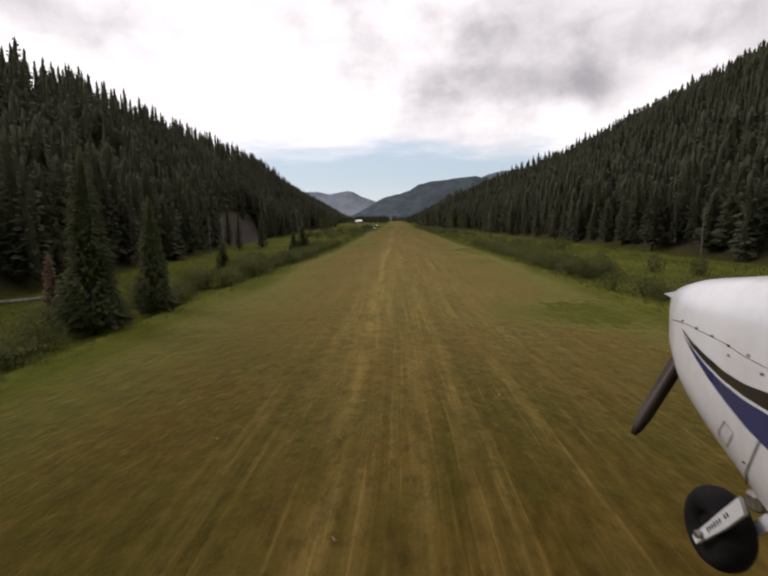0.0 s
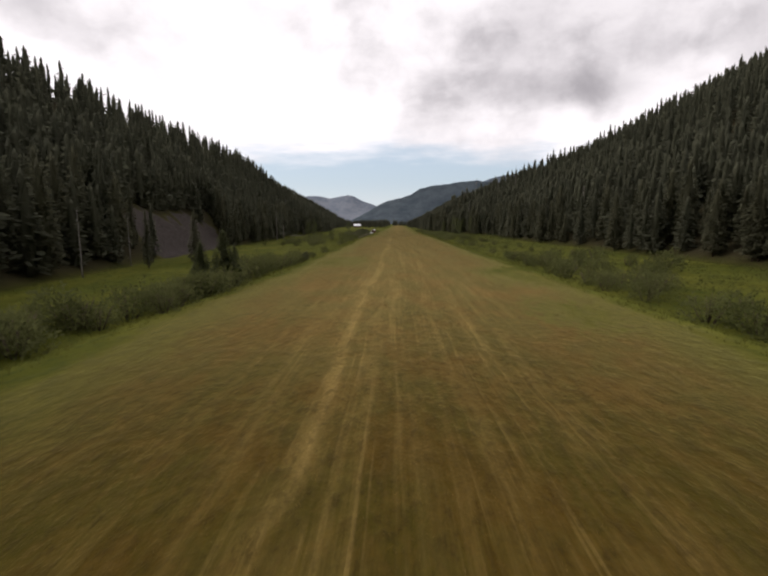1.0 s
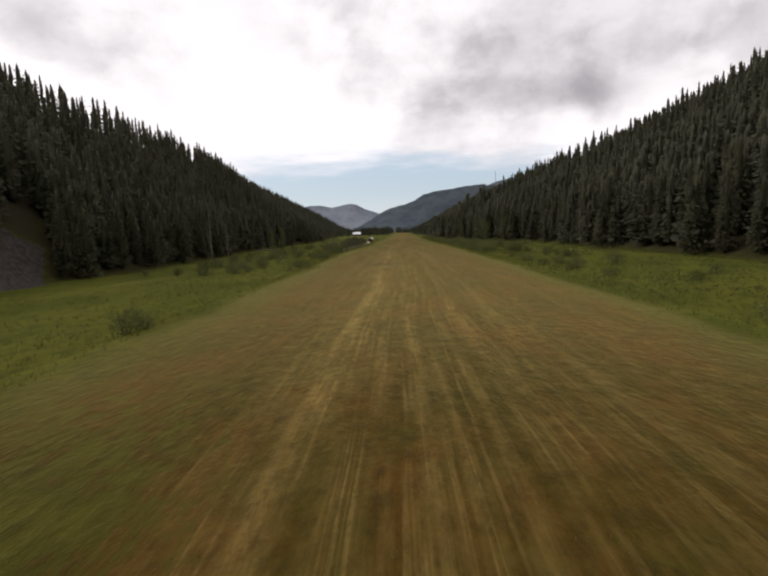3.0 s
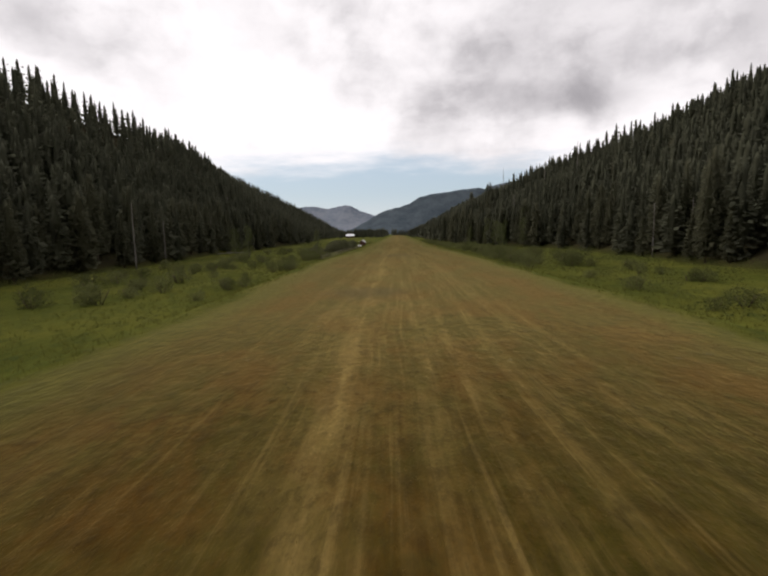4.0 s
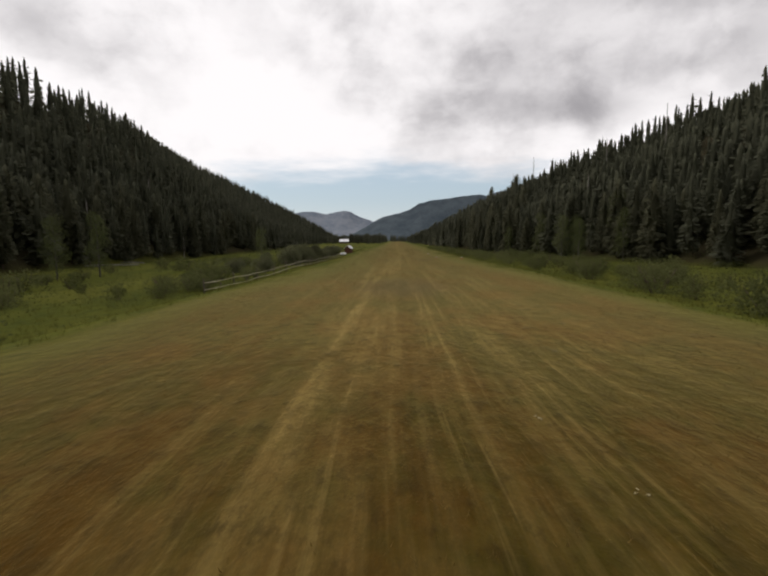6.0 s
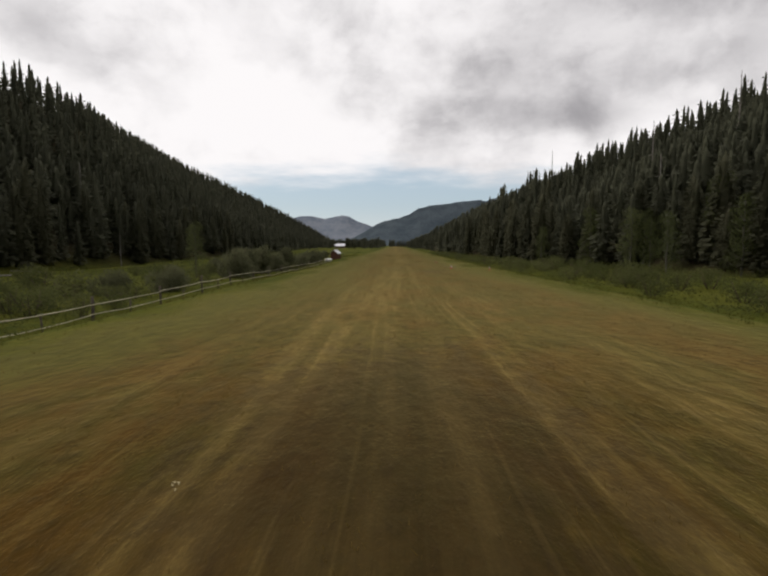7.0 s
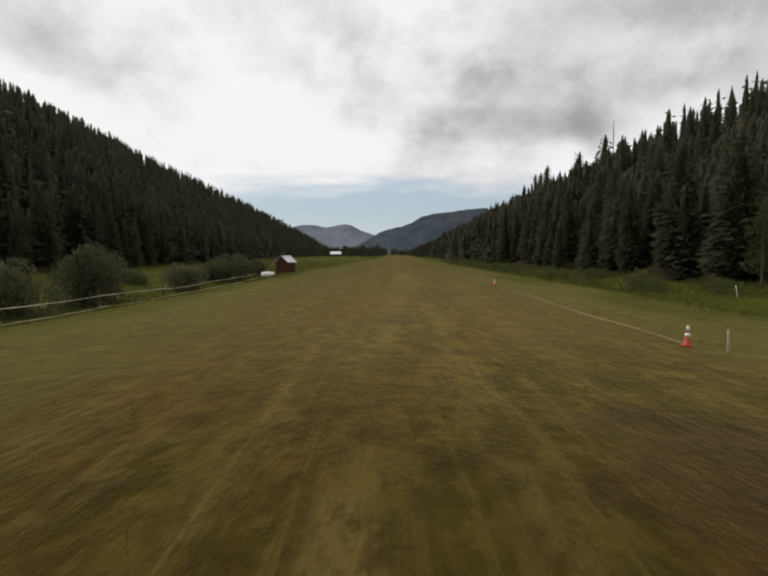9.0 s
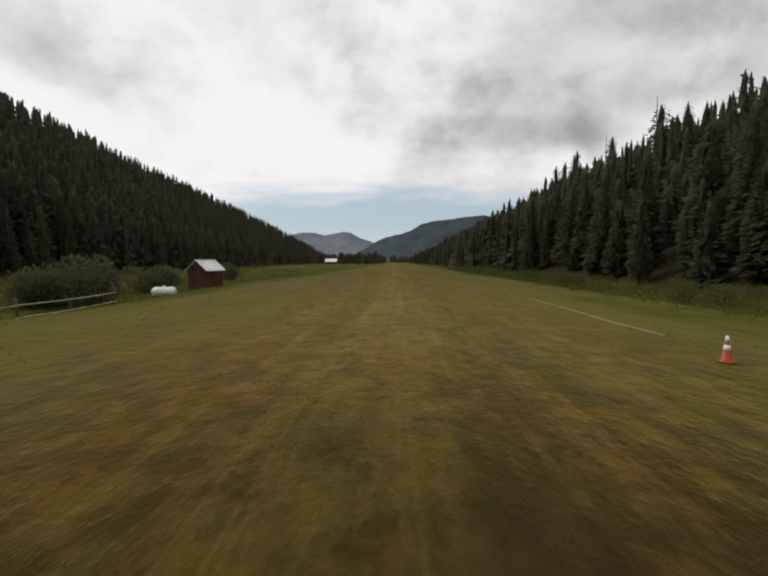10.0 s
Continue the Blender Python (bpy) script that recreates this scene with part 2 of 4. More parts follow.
MEADOW = ground_material()
NEEDLES = leafy("pine_needles", (0.060, 0.062, 0.038), (0.100, 0.099, 0.060))
NEEDLES_FAR = leafy("pine_needles_far", (0.067, 0.070, 0.047), (0.110, 0.113, 0.073), by="tone")
LONE_NEEDLES = leafy("lone_pine_needles", (0.058, 0.066, 0.030), (0.090, 0.098, 0.046))
DRY_NEEDLES = leafy("dead_needles", (0.12, 0.085, 0.055), (0.19, 0.14, 0.095))
WILLOW = leafy("willow_leaves", (0.068, 0.077, 0.024), (0.120, 0.126, 0.048))
SILVER = leafy("silvery_willow_leaves", (0.085, 0.089, 0.045), (0.135, 0.137, 0.074))
ASPEN_BARK = simple("grey_aspen_bark", (0.06, 0.056, 0.046), (0.12, 0.11, 0.092), 3.0, 0.9, 0.1, 0, 0.01, (1, 1, 0.3))
ASPEN = leafy("aspen_leaves", (0.070, 0.082, 0.030), (0.110, 0.122, 0.048))
SHRUBS = leafy("low_shrub_leaves", (0.054, 0.063, 0.018), (0.104, 0.110, 0.035), by="tone")
GRASS = leafy("grass_blades", (0.072, 0.080, 0.014), (0.140, 0.134, 0.034), by="tone", spec=0.05)
STRAW = leafy("straw", (0.070, 0.046, 0.009), (0.170, 0.115, 0.035), by="tone", spec=0.05)
BARK = simple("bark", (0.045, 0.032, 0.022), (0.10, 0.075, 0.055), 3.0, 0.95, 0.1, 0, 0.02, (1, 1, 0.3))
PALE_BARK = simple("weathered_dead_wood", (0.11, 0.10, 0.085), (0.22, 0.20, 0.175), 3.0, 0.9, 0.1, 0, 0.01, (1, 1, 0.2))
RAIL_WOOD = simple("weathered_rail_wood", (0.27, 0.245, 0.165), (0.46, 0.42, 0.30), 2.0, 0.85, 0.15, 0, 0.01, (1, 0.2, 1))
POST_WOOD = simple("dark_post_wood", (0.05, 0.04, 0.03), (0.11, 0.09, 0.07), 5.0, 0.9, 0.1, 0, 0.01)
RED_WOOD = simple("red_brown_boards", (0.060, 0.026, 0.019), (0.100, 0.044, 0.032), 2.5, 0.85, 0.15, 0, 0.004, (1, 1, 0.15))
ROOF_METAL = simple("pale_metal_roofing", (0.60, 0.60, 0.62), (0.80, 0.80, 0.80), 1.2, 0.38, 0.5, 0.25)
TANK_PAINT = simple("white_tank_paint", (0.66, 0.66, 0.62), (0.82, 0.82, 0.78), 1.5, 0.4, 0.4)
CHALK = simple("bleached_straw", (0.20, 0.165, 0.085), (0.33, 0.28, 0.16), 3.0, 0.95, 0.05)
CONE_ORANGE = simple("faded_orange_plastic", (0.34, 0.045, 0.014), (0.46, 0.070, 0.022), 5.0, 0.5, 0.4)
LOG_WOOD = simple("dark_log_wall", (0.07, 0.045, 0.03), (0.13, 0.085, 0.055), 2.0, 0.85, 0.15)
GLASS = simple("dark_window_glass", (0.02, 0.025, 0.03), (0.03, 0.035, 0.04), 1.0, 0.08, 0.5)
# distant slopes: the blue-grey of air haze is mixed into their base colour
HAZED_ROCK = simple("haze_tinted_mountain_slope", (0.105, 0.125, 0.155), (0.175, 0.19, 0.215), 0.006, 1.0, 0.0)
HAZED_WOODS = simple("haze_tinted_wooded_ridge", (0.040, 0.052, 0.062), (0.066, 0.080, 0.090), 0.012, 1.0, 0.0)
HAZED_RIDGE = simple("haze_tinted_ridge", (0.09, 0.11, 0.135), (0.13, 0.15, 0.17), 0.01, 1.0, 0.0)
AIR_WHITE = simple("white_aircraft_paint", (0.50, 0.50, 0.52), (0.56, 0.56, 0.58), 2.0, 0.22, 0.5)
AIR_BLUE = simple("dark_blue_stripe_paint", (0.016, 0.022, 0.085), (0.022, 0.030, 0.105), 3.0, 0.25, 0.5)
AIR_BLACK = simple("black_stripe_paint", (0.008, 0.008, 0.010), (0.014, 0.014, 0.016), 3.0, 0.3, 0.5)
RUBBER = simple("tyre_rubber", (0.006, 0.006, 0.006), (0.013, 0.012, 0.012), 8.0, 0.9, 0.1, 0, 0.002)
STEEL = simple("greasy_steel", (0.12, 0.10, 0.09), (0.28, 0.26, 0.24), 14.0, 0.45, 0.5, 0.7)
PROP_BLACK = simple("propeller_black", (0.020, 0.014, 0.011), (0.034, 0.023, 0.017), 5.0, 0.5, 0.3)

# ---- mesh helpers ----


def mesh_of(name, verts, tris, mat, tone=None):
    """A triangle mesh from arrays."""
    verts, tris = np.asarray(verts, np.float32), np.asarray(tris, np.int32)
    me = bpy.data.meshes.new(name)
    me.vertices.add(len(verts))
    me.vertices.foreach_set("co", verts.ravel())
    me.loops.add(tris.size)
    me.loops.foreach_set("vertex_index", tris.ravel())
    me.polygons.add(len(tris))
    me.polygons.foreach_set("loop_start", np.arange(0, tris.size, 3, dtype=np.int32))
    if tone is not None:
        me.attributes.new("tone", "FLOAT", "POINT").data.foreach_set("value", np.asarray(tone, np.float32))
    me.update(calc_edges=True)
    me.validate()
    me.materials.append(mat)
    return me


def part(name, bm, mat, parent, label=""):
    """One mesh under a thing; bm may be a bmesh or a finished mesh."""
    if isinstance(bm, bmesh.types.BMesh):
        me = bpy.data.meshes.new(name)
        bm.to_mesh(me)
        bm.free()
        me.materials.append(mat)
    else:
        me = bm
    ob = new(name, me)
    ob.parent = parent
    return tagged(ob, label) if label else ob


def thing(name, m, label, category, group=""):
    ob = new(name)
    ob.empty_display_size = 0.2
    ob.matrix_world = m
    return tagged(ob, label, category, group)


def box(bm, sx, sy, sz, m=Matrix(), bevel=0.0):
    got = bmesh.ops.create_cube(bm, size=1, matrix=m @ Matrix.Diagonal((sx, sy, sz, 1)))
    if bevel:
        edges = list({e for v in got["verts"] for e in v.link_edges})
        bmesh.ops.bevel(bm, geom=edges, offset=bevel, segments=1, affect="EDGES")
    return bm


def pole(bm, a, b, ra, rb, n=7, wobble=0.0, steps=1, rng=None):
    """A tapered, slightly crooked round stick from a to b."""
    a, b = Vector(a), Vector(b)
    turn = (b - a).to_track_quat("Z", "Y").to_matrix()
    rings = []
    for i in range(steps + 1):
        f = i / steps
        c = a.lerp(b, f)
        if wobble and 0 < i < steps:
            c += Vector((rng.uniform(-1, 1), rng.uniform(-1, 1), rng.uniform(-1, 1))) * wobble
        r = ra + (rb - ra) * f
        rings.append([bm.verts.new(c + turn @ Vector((r * math.cos(q * math.tau / n), r * math.sin(q * math.tau / n), 0))) for q in range(n)])
    for lo, hi in zip(rings, rings[1:]):
        for q in range(n):
            bm.faces.new((lo[q], lo[(q + 1) % n], hi[(q + 1) % n], hi[q])).smooth = True
    bm.faces.new(rings[0][::-1])
    bm.faces.new(rings[-1])
    return bm


def along(table, y):
    return np.interp(y, [r[0] for r in table], [r[1] for r in table])


# ---- the valley: plan in numbers ----
RUN_L = ((-100, -19), (0, -18), (32, -17.6), (60, -16.4), (90, -15.4), (130, -15.4), (165, -15), (210, -16), (245, -15.3), (320, -16.4), (420, -16), (800, -14))
RUN_R = ((-100, 15), (0, 15), (32, 14.6), (60, 13.6), (140, 13.0), (200, 12.6), (260, 12.4), (300, 11.8), (360, 12.2), (500, 12.8), (800, 13))
BASE_L = ((-100, -34), (0, -34), (40, -36), (100, -41), (134, -47), (165, -50), (187, -49), (245, -54), (300, -62), (374, -57), (450, -60), (735, -90), (1000, -100), (1600, -100))
BASE_R = ((-100, 42), (0, 43), (75, 44), (195, 38), (260, 42), (300, 32), (330, 24), (450, 23), (700, 21), (1000, 24), (1600, 40))
TOP_L = ((-200, 110), (200, 110), (385, 114), (500, 160), (640, 210), (800, 190), (1000, 165), (1300, 150), (1700, 150))
HIGH_L = ((-200, 42.5), (0, 42.5), (110, 43.5), (200, 47), (300, 47), (385, 48), (450, 54), (500, 61), (640, 78), (800, 62), (1000, 38), (1300, 18), (1700, 10))
TOP_R = ((-200, 195), (300, 195), (360, 160), (420, 122), (1700, 122))
HIGH_R = ((-200, 87), (240, 87), (300, 82), (360, 62.5), (420, 39), (470, 40), (650, 42), (800, 32), (1000, 22), (1300, 12), (1700, 8))
DIP = ((200, 0.0), (262, 0.2), (300, 0.5), (318, 0.65), (332, 0.5), (345, 0.08), (370, 0.0))
LEVEL = ((-100, 0.0), (230, -0.05), (300, -0.3), (340, -0.35), (500, -0.3), (800, 0.6))


def soft_step(v):
    v = np.clip(v, 0, 1)
    return v * v * (3 - 2 * v)


def waves(x, y):
    """Gentle unevenness of the land."""
    return (np.sin(x * 0.41 + y * 0.17) + np.sin(x * 0.13 - y * 0.29 + 1.3) + np.sin(x * 0.77 + y * 0.53 + 0.4)) / 3


def bank_mask(x, y):
    """Where the bare earth bank is cut into the wooded slope."""
    base = -along(BASE_L, y)
    u = np.clip(-x - base, 0, 20)
    side = soft_step((y - 116) / 5) * soft_step((165 + 1.7 * u - y) / 2)
    return side * soft_step((-x - base + 3) / 2) * soft_step((base + 9.5 - 1.5 * soft_step((y - 150) / 15) + 1.5 * np.sin(y * 0.25) + 1.2 * np.sin(y * 0.83 + 1.0) + 0.8 * np.sin(y * 1.9) + x) / 3)


def land(x, y):
    x, y = np.asarray(x, float), np.asarray(y, float)
    z = along(LEVEL, y) + 0.03 * waves(x * 2, y * 2)
    l, r, bl, br = along(RUN_L, y), along(RUN_R, y), along(BASE_L, y), along(BASE_R, y)
    out = np.where(x < 0, l - x, x - r)
    lip = 0.38 + np.where(x < 0, 0.35, 0.0) * soft_step((y - 150) / 30) * soft_step((275 - y) / 30)
    z = z - lip * soft_step(out / 1.5) + 0.14 * waves(x, y) * soft_step(out / 4)
    z = z - np.where(x < 0, along(DIP, y), 0) * soft_step((out + 3) / 4)
    up_l, up_r = bl - x, x - br
    high_l, wide_l = along(HIGH_L, y), along(TOP_L, y) + bl
    slope_l = np.clip(up_l / wide_l, 0, None)
    rise_l = np.where(slope_l < 1, high_l * (0.85 * slope_l + 0.15 * soft_step(slope_l)), high_l * (1 + 0.12 * (slope_l - 1)))
    crest_r = along(TOP_R, y)
    part_r = np.clip(up_r / (crest_r - br), 0, 1)
    rise_r = along(HIGH_R, y) * (1 - (1 - part_r) ** (1.12 + 0.35 * soft_step((y - 365) / 40))) + 0.06 * np.clip(x - crest_r, 0, None)
    z = z + np.where(up_l > 0, rise_l, 0) + np.where(up_r > 0, rise_r, 0)
    z = z + 1.2 * waves(x * 0.3, y * 0.3) * soft_step(np.maximum(up_l, up_r) / 15)
    bulge = soft_step((y - 92) / 24) * soft_step((195 - y) / 24) * soft_step(up_l / 8) * (1 - soft_step((up_l - 20) / 60))
    return z + 3.4 * bulge + 0.25 * bank_mask(x, y) * waves(x * 1.9, y * 2.3)


def build_ground():
    xs = np.r_[-4500, -2500, -1200, -600, -400, -300, np.arange(-250, -60, 5), np.arange(-60, 60, 1.0), np.arange(60, 240, 5), 250, 300, 400, 600, 1200, 2500, 4500]
    ys = np.r_[-800, -300, -100, np.arange(-40, 430, 2.0), np.arange(430, 800, 8.0), np.arange(800, 1700, 40), 2000, 2600, 3400, 4800]
    gx, gy = np.meshgrid(xs, ys)
    gz = land(gx, np.clip(gy, -100, 1700))
    nx, ny = len(xs), len(ys)
    idx = np.arange(nx * ny).reshape(ny, nx)
    a, b, c, d = idx[:-1, :-1].ravel(), idx[:-1, 1:].ravel(), idx[1:, 1:].ravel(), idx[1:, :-1].ravel()
    tris = np.concatenate([np.c_[a, b, c], np.c_[a, c, d]])
    me = mesh_of("ground", np.c_[gx.ravel(), gy.ravel(), gz.ravel()], tris, MEADOW)
    x, y = gx.ravel(), gy.ravel()
    l, r = along(RUN_L, y), along(RUN_R, y)
    inside = np.minimum(x - l, r - x)
    up = np.maximum(along(BASE_L, y) - x, x - along(BASE_R, y))
    bare = bank_mask(x, y)
    for name, v in (("dry", np.minimum(soft_step((x - l + 1.5) / (8.0 + 7 * soft_step((y - 225) / 30) + 4 * soft_step((75 - y) / 40))), np.maximum(0.30 * soft_step((y - 215) / 40) * soft_step((r + 0.8 - x) / 0.8), soft_step((r - x + 1) / (6.0 + 5 * soft_step((y - 230) / 60) + 4 * soft_step((75 - y) / 40)))))), ("bare", bare), ("wood", soft_step((up + 2) / 4) * (1 - bare))):
        me.attributes.new(name, "FLOAT", "POINT").data.foreach_set("value", v.astype(np.float32))
    me.polygons.foreach_set("use_smooth", np.ones(len(me.polygons), bool))
    tagged(new("ground", me), "mown dry grass airstrip with green meadow verges", "ground", kind="structure")


build_ground()


def ridge(name, mat, y, profile, depth, label, seed):
    """A far mountain: a crest line with spurs running down towards the valley."""
    rng = random.Random(seed)
    px, pz = [p[0] for p in profile], [p[1] for p in profile]
    xs = np.linspace(px[0], px[-1], 160)
    crest = np.interp(xs, px, pz)
    rough = np.zeros_like(xs)
    for s in range(1, 7):
        rough += np.sin(xs * 0.011 * s * 1.7 + rng.uniform(0, 6)) / s
    rows = 24
    vs, tris = [], []
    for j in range(rows + 1):
        f = j / rows
        spur = np.sin(xs * 0.010 + 5 * f + seed) + 0.6 * np.sin(xs * 0.029 - 3 * f)
        zz = crest * (1 - f) ** 1.2 * (1 + 0.10 * spur * f) + (rough * 1.6 + 1.5 * np.sin(xs * 0.21) * np.sin(xs * 0.083)) * (1 - f) - 6 * f
        yy = y - depth * f + 0.10 * depth * spur * f
        vs.append(np.c_[xs, yy, zz])
    vs.append(np.c_[xs, np.full_like(xs, y + depth), np.zeros_like(xs) - 5])
    n = len(xs)
    order = [rows + 1] + list(range(rows + 1))
    for lo, hi in zip(order, order[1:]):
        i = np.arange(n - 1)
        tris += [np.c_[lo * n + i, lo * n + i + 1, hi * n + i + 1], np.c_[lo * n + i, hi * n + i + 1, hi * n + i]]
    me = mesh_of(name, np.concatenate(vs), np.concatenate(tris), mat)
    me.polygons.foreach_set("use_smooth", np.ones(len(me.polygons), bool))
    return tagged(new(name, me), label, "mountain", kind="structure")


def far(d, pts):
    """Crest points (in thousandths of the distance, across and up) to metres."""
    return [(a * d / 1000, b * d / 1000) for a, b in pts]


# backdrop heights; their haze is painted in the material, no air volume
ridge("mountain_backdrop", HAZED_ROCK, 3900, far(3900, ((-330, 20), (-260, 52), (-215, 50), (-187, 57), (-160, 58), (-138, 53), (-108, 58), (-100, 59), (-86, 56), (-70, 47),
      (-42, 38), (-10, 24), (60, 10))), 500, "distant rocky mountain, pale blue-grey from haze painted into its colour", 3)
ridge("ridge_backdrop", HAZED_WOODS, 3000, far(3000, ((-110, 0), (-78, 16), (-40, 37), (-25, 45), (-5, 50), (10, 52), (30, 60), (46, 71), (66, 76), (87, 78), (108, 80), (138, 84), (163, 87), (200, 80),
      (300, 60), (420, 10))), 420, "dark wooded ridge across the valley, blue-tinted by painted haze", 8)
ridge("far_ridge_backdrop", HAZED_RIDGE, 3900, far(3900, ((100, 40), (160, 78), (190, 90), (215, 95), (300, 100), (420, 60), (600, 10))), 400, "far ridge behind the wooded one, with haze painted into its colour", 5)

# ---- conifers ----


def conifer_arrays(rng, height, radius, sprays, bare, spread=0.3, blunt=0.56, root=(0.12, 0.45)):
    """A ragged conifer crown: sprays of needles wound up a spiral round a dense middle; returns vertices and triangles."""
    vs, ts = [], []
    waves_at = [(rng.uniform(0, 6.28), rng.randint(1, 3), rng.uniform(6, 22)) for _ in range(4)]

    def reach_at(g, a):
        lobes = sum(math.sin(p + n * a + q * g) for p, n, q in waves_at) / 4
        return radius * (0.10 + 0.90 * (1 - g) ** blunt) * min(1.0, 0.5 + g / 0.16) * (1 + 0.30 * lobes)

    for i in range(sprays):
        u = (i + rng.random()) / sprays
        g = 1 - (1 - u) ** 0.62
        ang = i * 2.39996 + rng.uniform(-0.5, 0.5)
        r = reach_at(g, ang) * rng.uniform(0.72, 1.18)
        r0 = r * rng.uniform(*root)
        z0 = height * (bare + (1 - bare) * g)
        rise = rng.uniform(-0.42, 0.06) + 0.85 * max(0.0, g - 0.55)
        ca, sa = math.cos(ang), math.sin(ang)
        half = (r * spread + 0.05) * rng.uniform(0.6, 1.3)
        tilt = rng.uniform(-1.0, 1.0)
        ct, st = math.cos(tilt) * half, math.sin(tilt) * half
        mid, b = r0 + (r - r0) * rng.uniform(0.45, 0.7), len(vs)
        zm = z0 + rise * mid
        vs += [(ca * r0, sa * r0, z0 + rise * r0), (ca * mid - sa * ct, sa * mid + ca * ct, zm + st), (ca * r, sa * r, z0 + rise * r - 0.06 * r), (ca * mid + sa * ct, sa * mid - ca * ct, zm - st)]
        ts += [(b, b + 1, b + 2), (b, b + 2, b + 3)]
    # dense inner foliage up to the leader
    b, n = len(vs), 6
    levels = (0.0, 0.3, 0.62, 0.9)
    for g in levels:
        for q in range(n):
            a = q * math.tau / n + g * 4
            r = reach_at(g, a) * (0.55 if q % 2 else 0.36)
            vs.append((r * math.cos(a), r * math.sin(a), height * (bare + (1 - bare) * (g + rng.uniform(-0.04, 0.02)))))
    vs.append((0.0, 0.0, height))
    for lv in range(len(levels) - 1):
        for q in range(n):
            p, o = b + lv * n, (q + 1) % n
            ts += [(p + q, p + o, p + n + o), (p + q, p + n + o, p + n + q)]
    p = b + (len(levels) - 1) * n
    ts += [(p + q, p + (q + 1) % n, len(vs) - 1) for q in range(n)]
    return np.array(vs, np.float32), np.array(ts, np.int32)


def trunk_mesh(name, height, r, mat, seed, snags=0):
    rng = random.Random(seed)
    bm = bmesh.new()
    pole(bm, (0, 0, -0.4), (0, 0, height * 0.97), r, r * (0.3 if snags > 20 else 0.12), 6, r * 0.4, 5, rng)
    for _ in range(snags):
        z = rng.uniform(0.15, 0.92) * height
        a = rng.uniform(0, math.tau)
        n = rng.uniform(0.3, 1.1) * (1.1 - z / height)
        pole(bm, (0, 0, z), (n * math.cos(a), n * math.sin(a), z + rng.uniform(-0.3, 0.15)), 0.035, 0.014, 3)
    me = bpy.data.meshes.new(name)
    bm.to_mesh(me)
    bm.free()
    me.materials.append(mat)
    return me


CONIFERS = []
for i in range(9):
    rng = random.Random(50 + i)
    h = 13.0
    v, t = conifer_arrays(rng, h, rng.uniform(1.35, 2.0), 640, rng.choice((0.05, 0.08, 0.12, 0.2)), 0.12, 0.6, (0.35, 0.78))
    CONIFERS.append((mesh_of("crown", v, t, NEEDLES), trunk_mesh("trunk", h, 0.15, BARK, i, 14)))
FINE_CROWNS = [mesh_of("crown", *conifer_arrays(random.Random(170 + i), 13.0, 1.6 + 0.15 * i, 1500, 0.05, 0.085, 0.5, (0.35, 0.8)), NEEDLES) for i in range(4)]
SNAG_TRUNKS = [trunk_mesh("trunk", 11.0, 0.13, PALE_BARK, 90 + i, 26) for i in range(3)]
LONE_CROWNS = [mesh_of("crown", *conifer_arrays(random.Random(70 + i), 13.0, 2.0, 2200, 0.05, 0.05, 0.95, (0.4, 0.85)), LONE_NEEDLES) for i in range(3)]
DRY_CROWN = mesh_of("crown", *conifer_arrays(random.Random(7), 13.0, 1.7, 700, 0.06, 0.09, 0.6, (0.2, 0.7)), DRY_NEEDLES)


def conifer(x, y, height, which, turn, label="dark green lodgepole pine with a narrow ragged crown", group="pines at the forest edge", dry=False, wide=1.0):
    s = height / 13.0
    m = Matrix.Translation((x, y, float(land(x, y)) - 0.1)) @ Matrix.Rotation(turn, 4, "Z") @ Matrix.Diagonal((s * wide, s * wide, s, 1))
    ob = thing("pine_tree", m, label, "tree", group)
    crown, trunk = CONIFERS[which % len(CONIFERS)]
    part("trunk", trunk, BARK, ob)
    part("crown", DRY_CROWN if dry else LONE_CROWNS[which % 3] if "alone" in label else FINE_CROWNS[which % 4] if x > 0 and 290 < y < 352 else crown, NEEDLES, ob)
    return ob


def snag(x, y, height, which, turn):
    m = Matrix.Translation((x, y, float(land(x, y)) - 0.1)) @ Matrix.Rotation(turn, 4, "Z") @ Matrix.Scale(height / 11.0, 4)
    ob = thing("dead_tree", m, "bare grey dead pine standing among live trees", "dead tree", "dead pines")
    part("trunk", SNAG_TRUNKS[which % 3], PALE_BARK, ob)


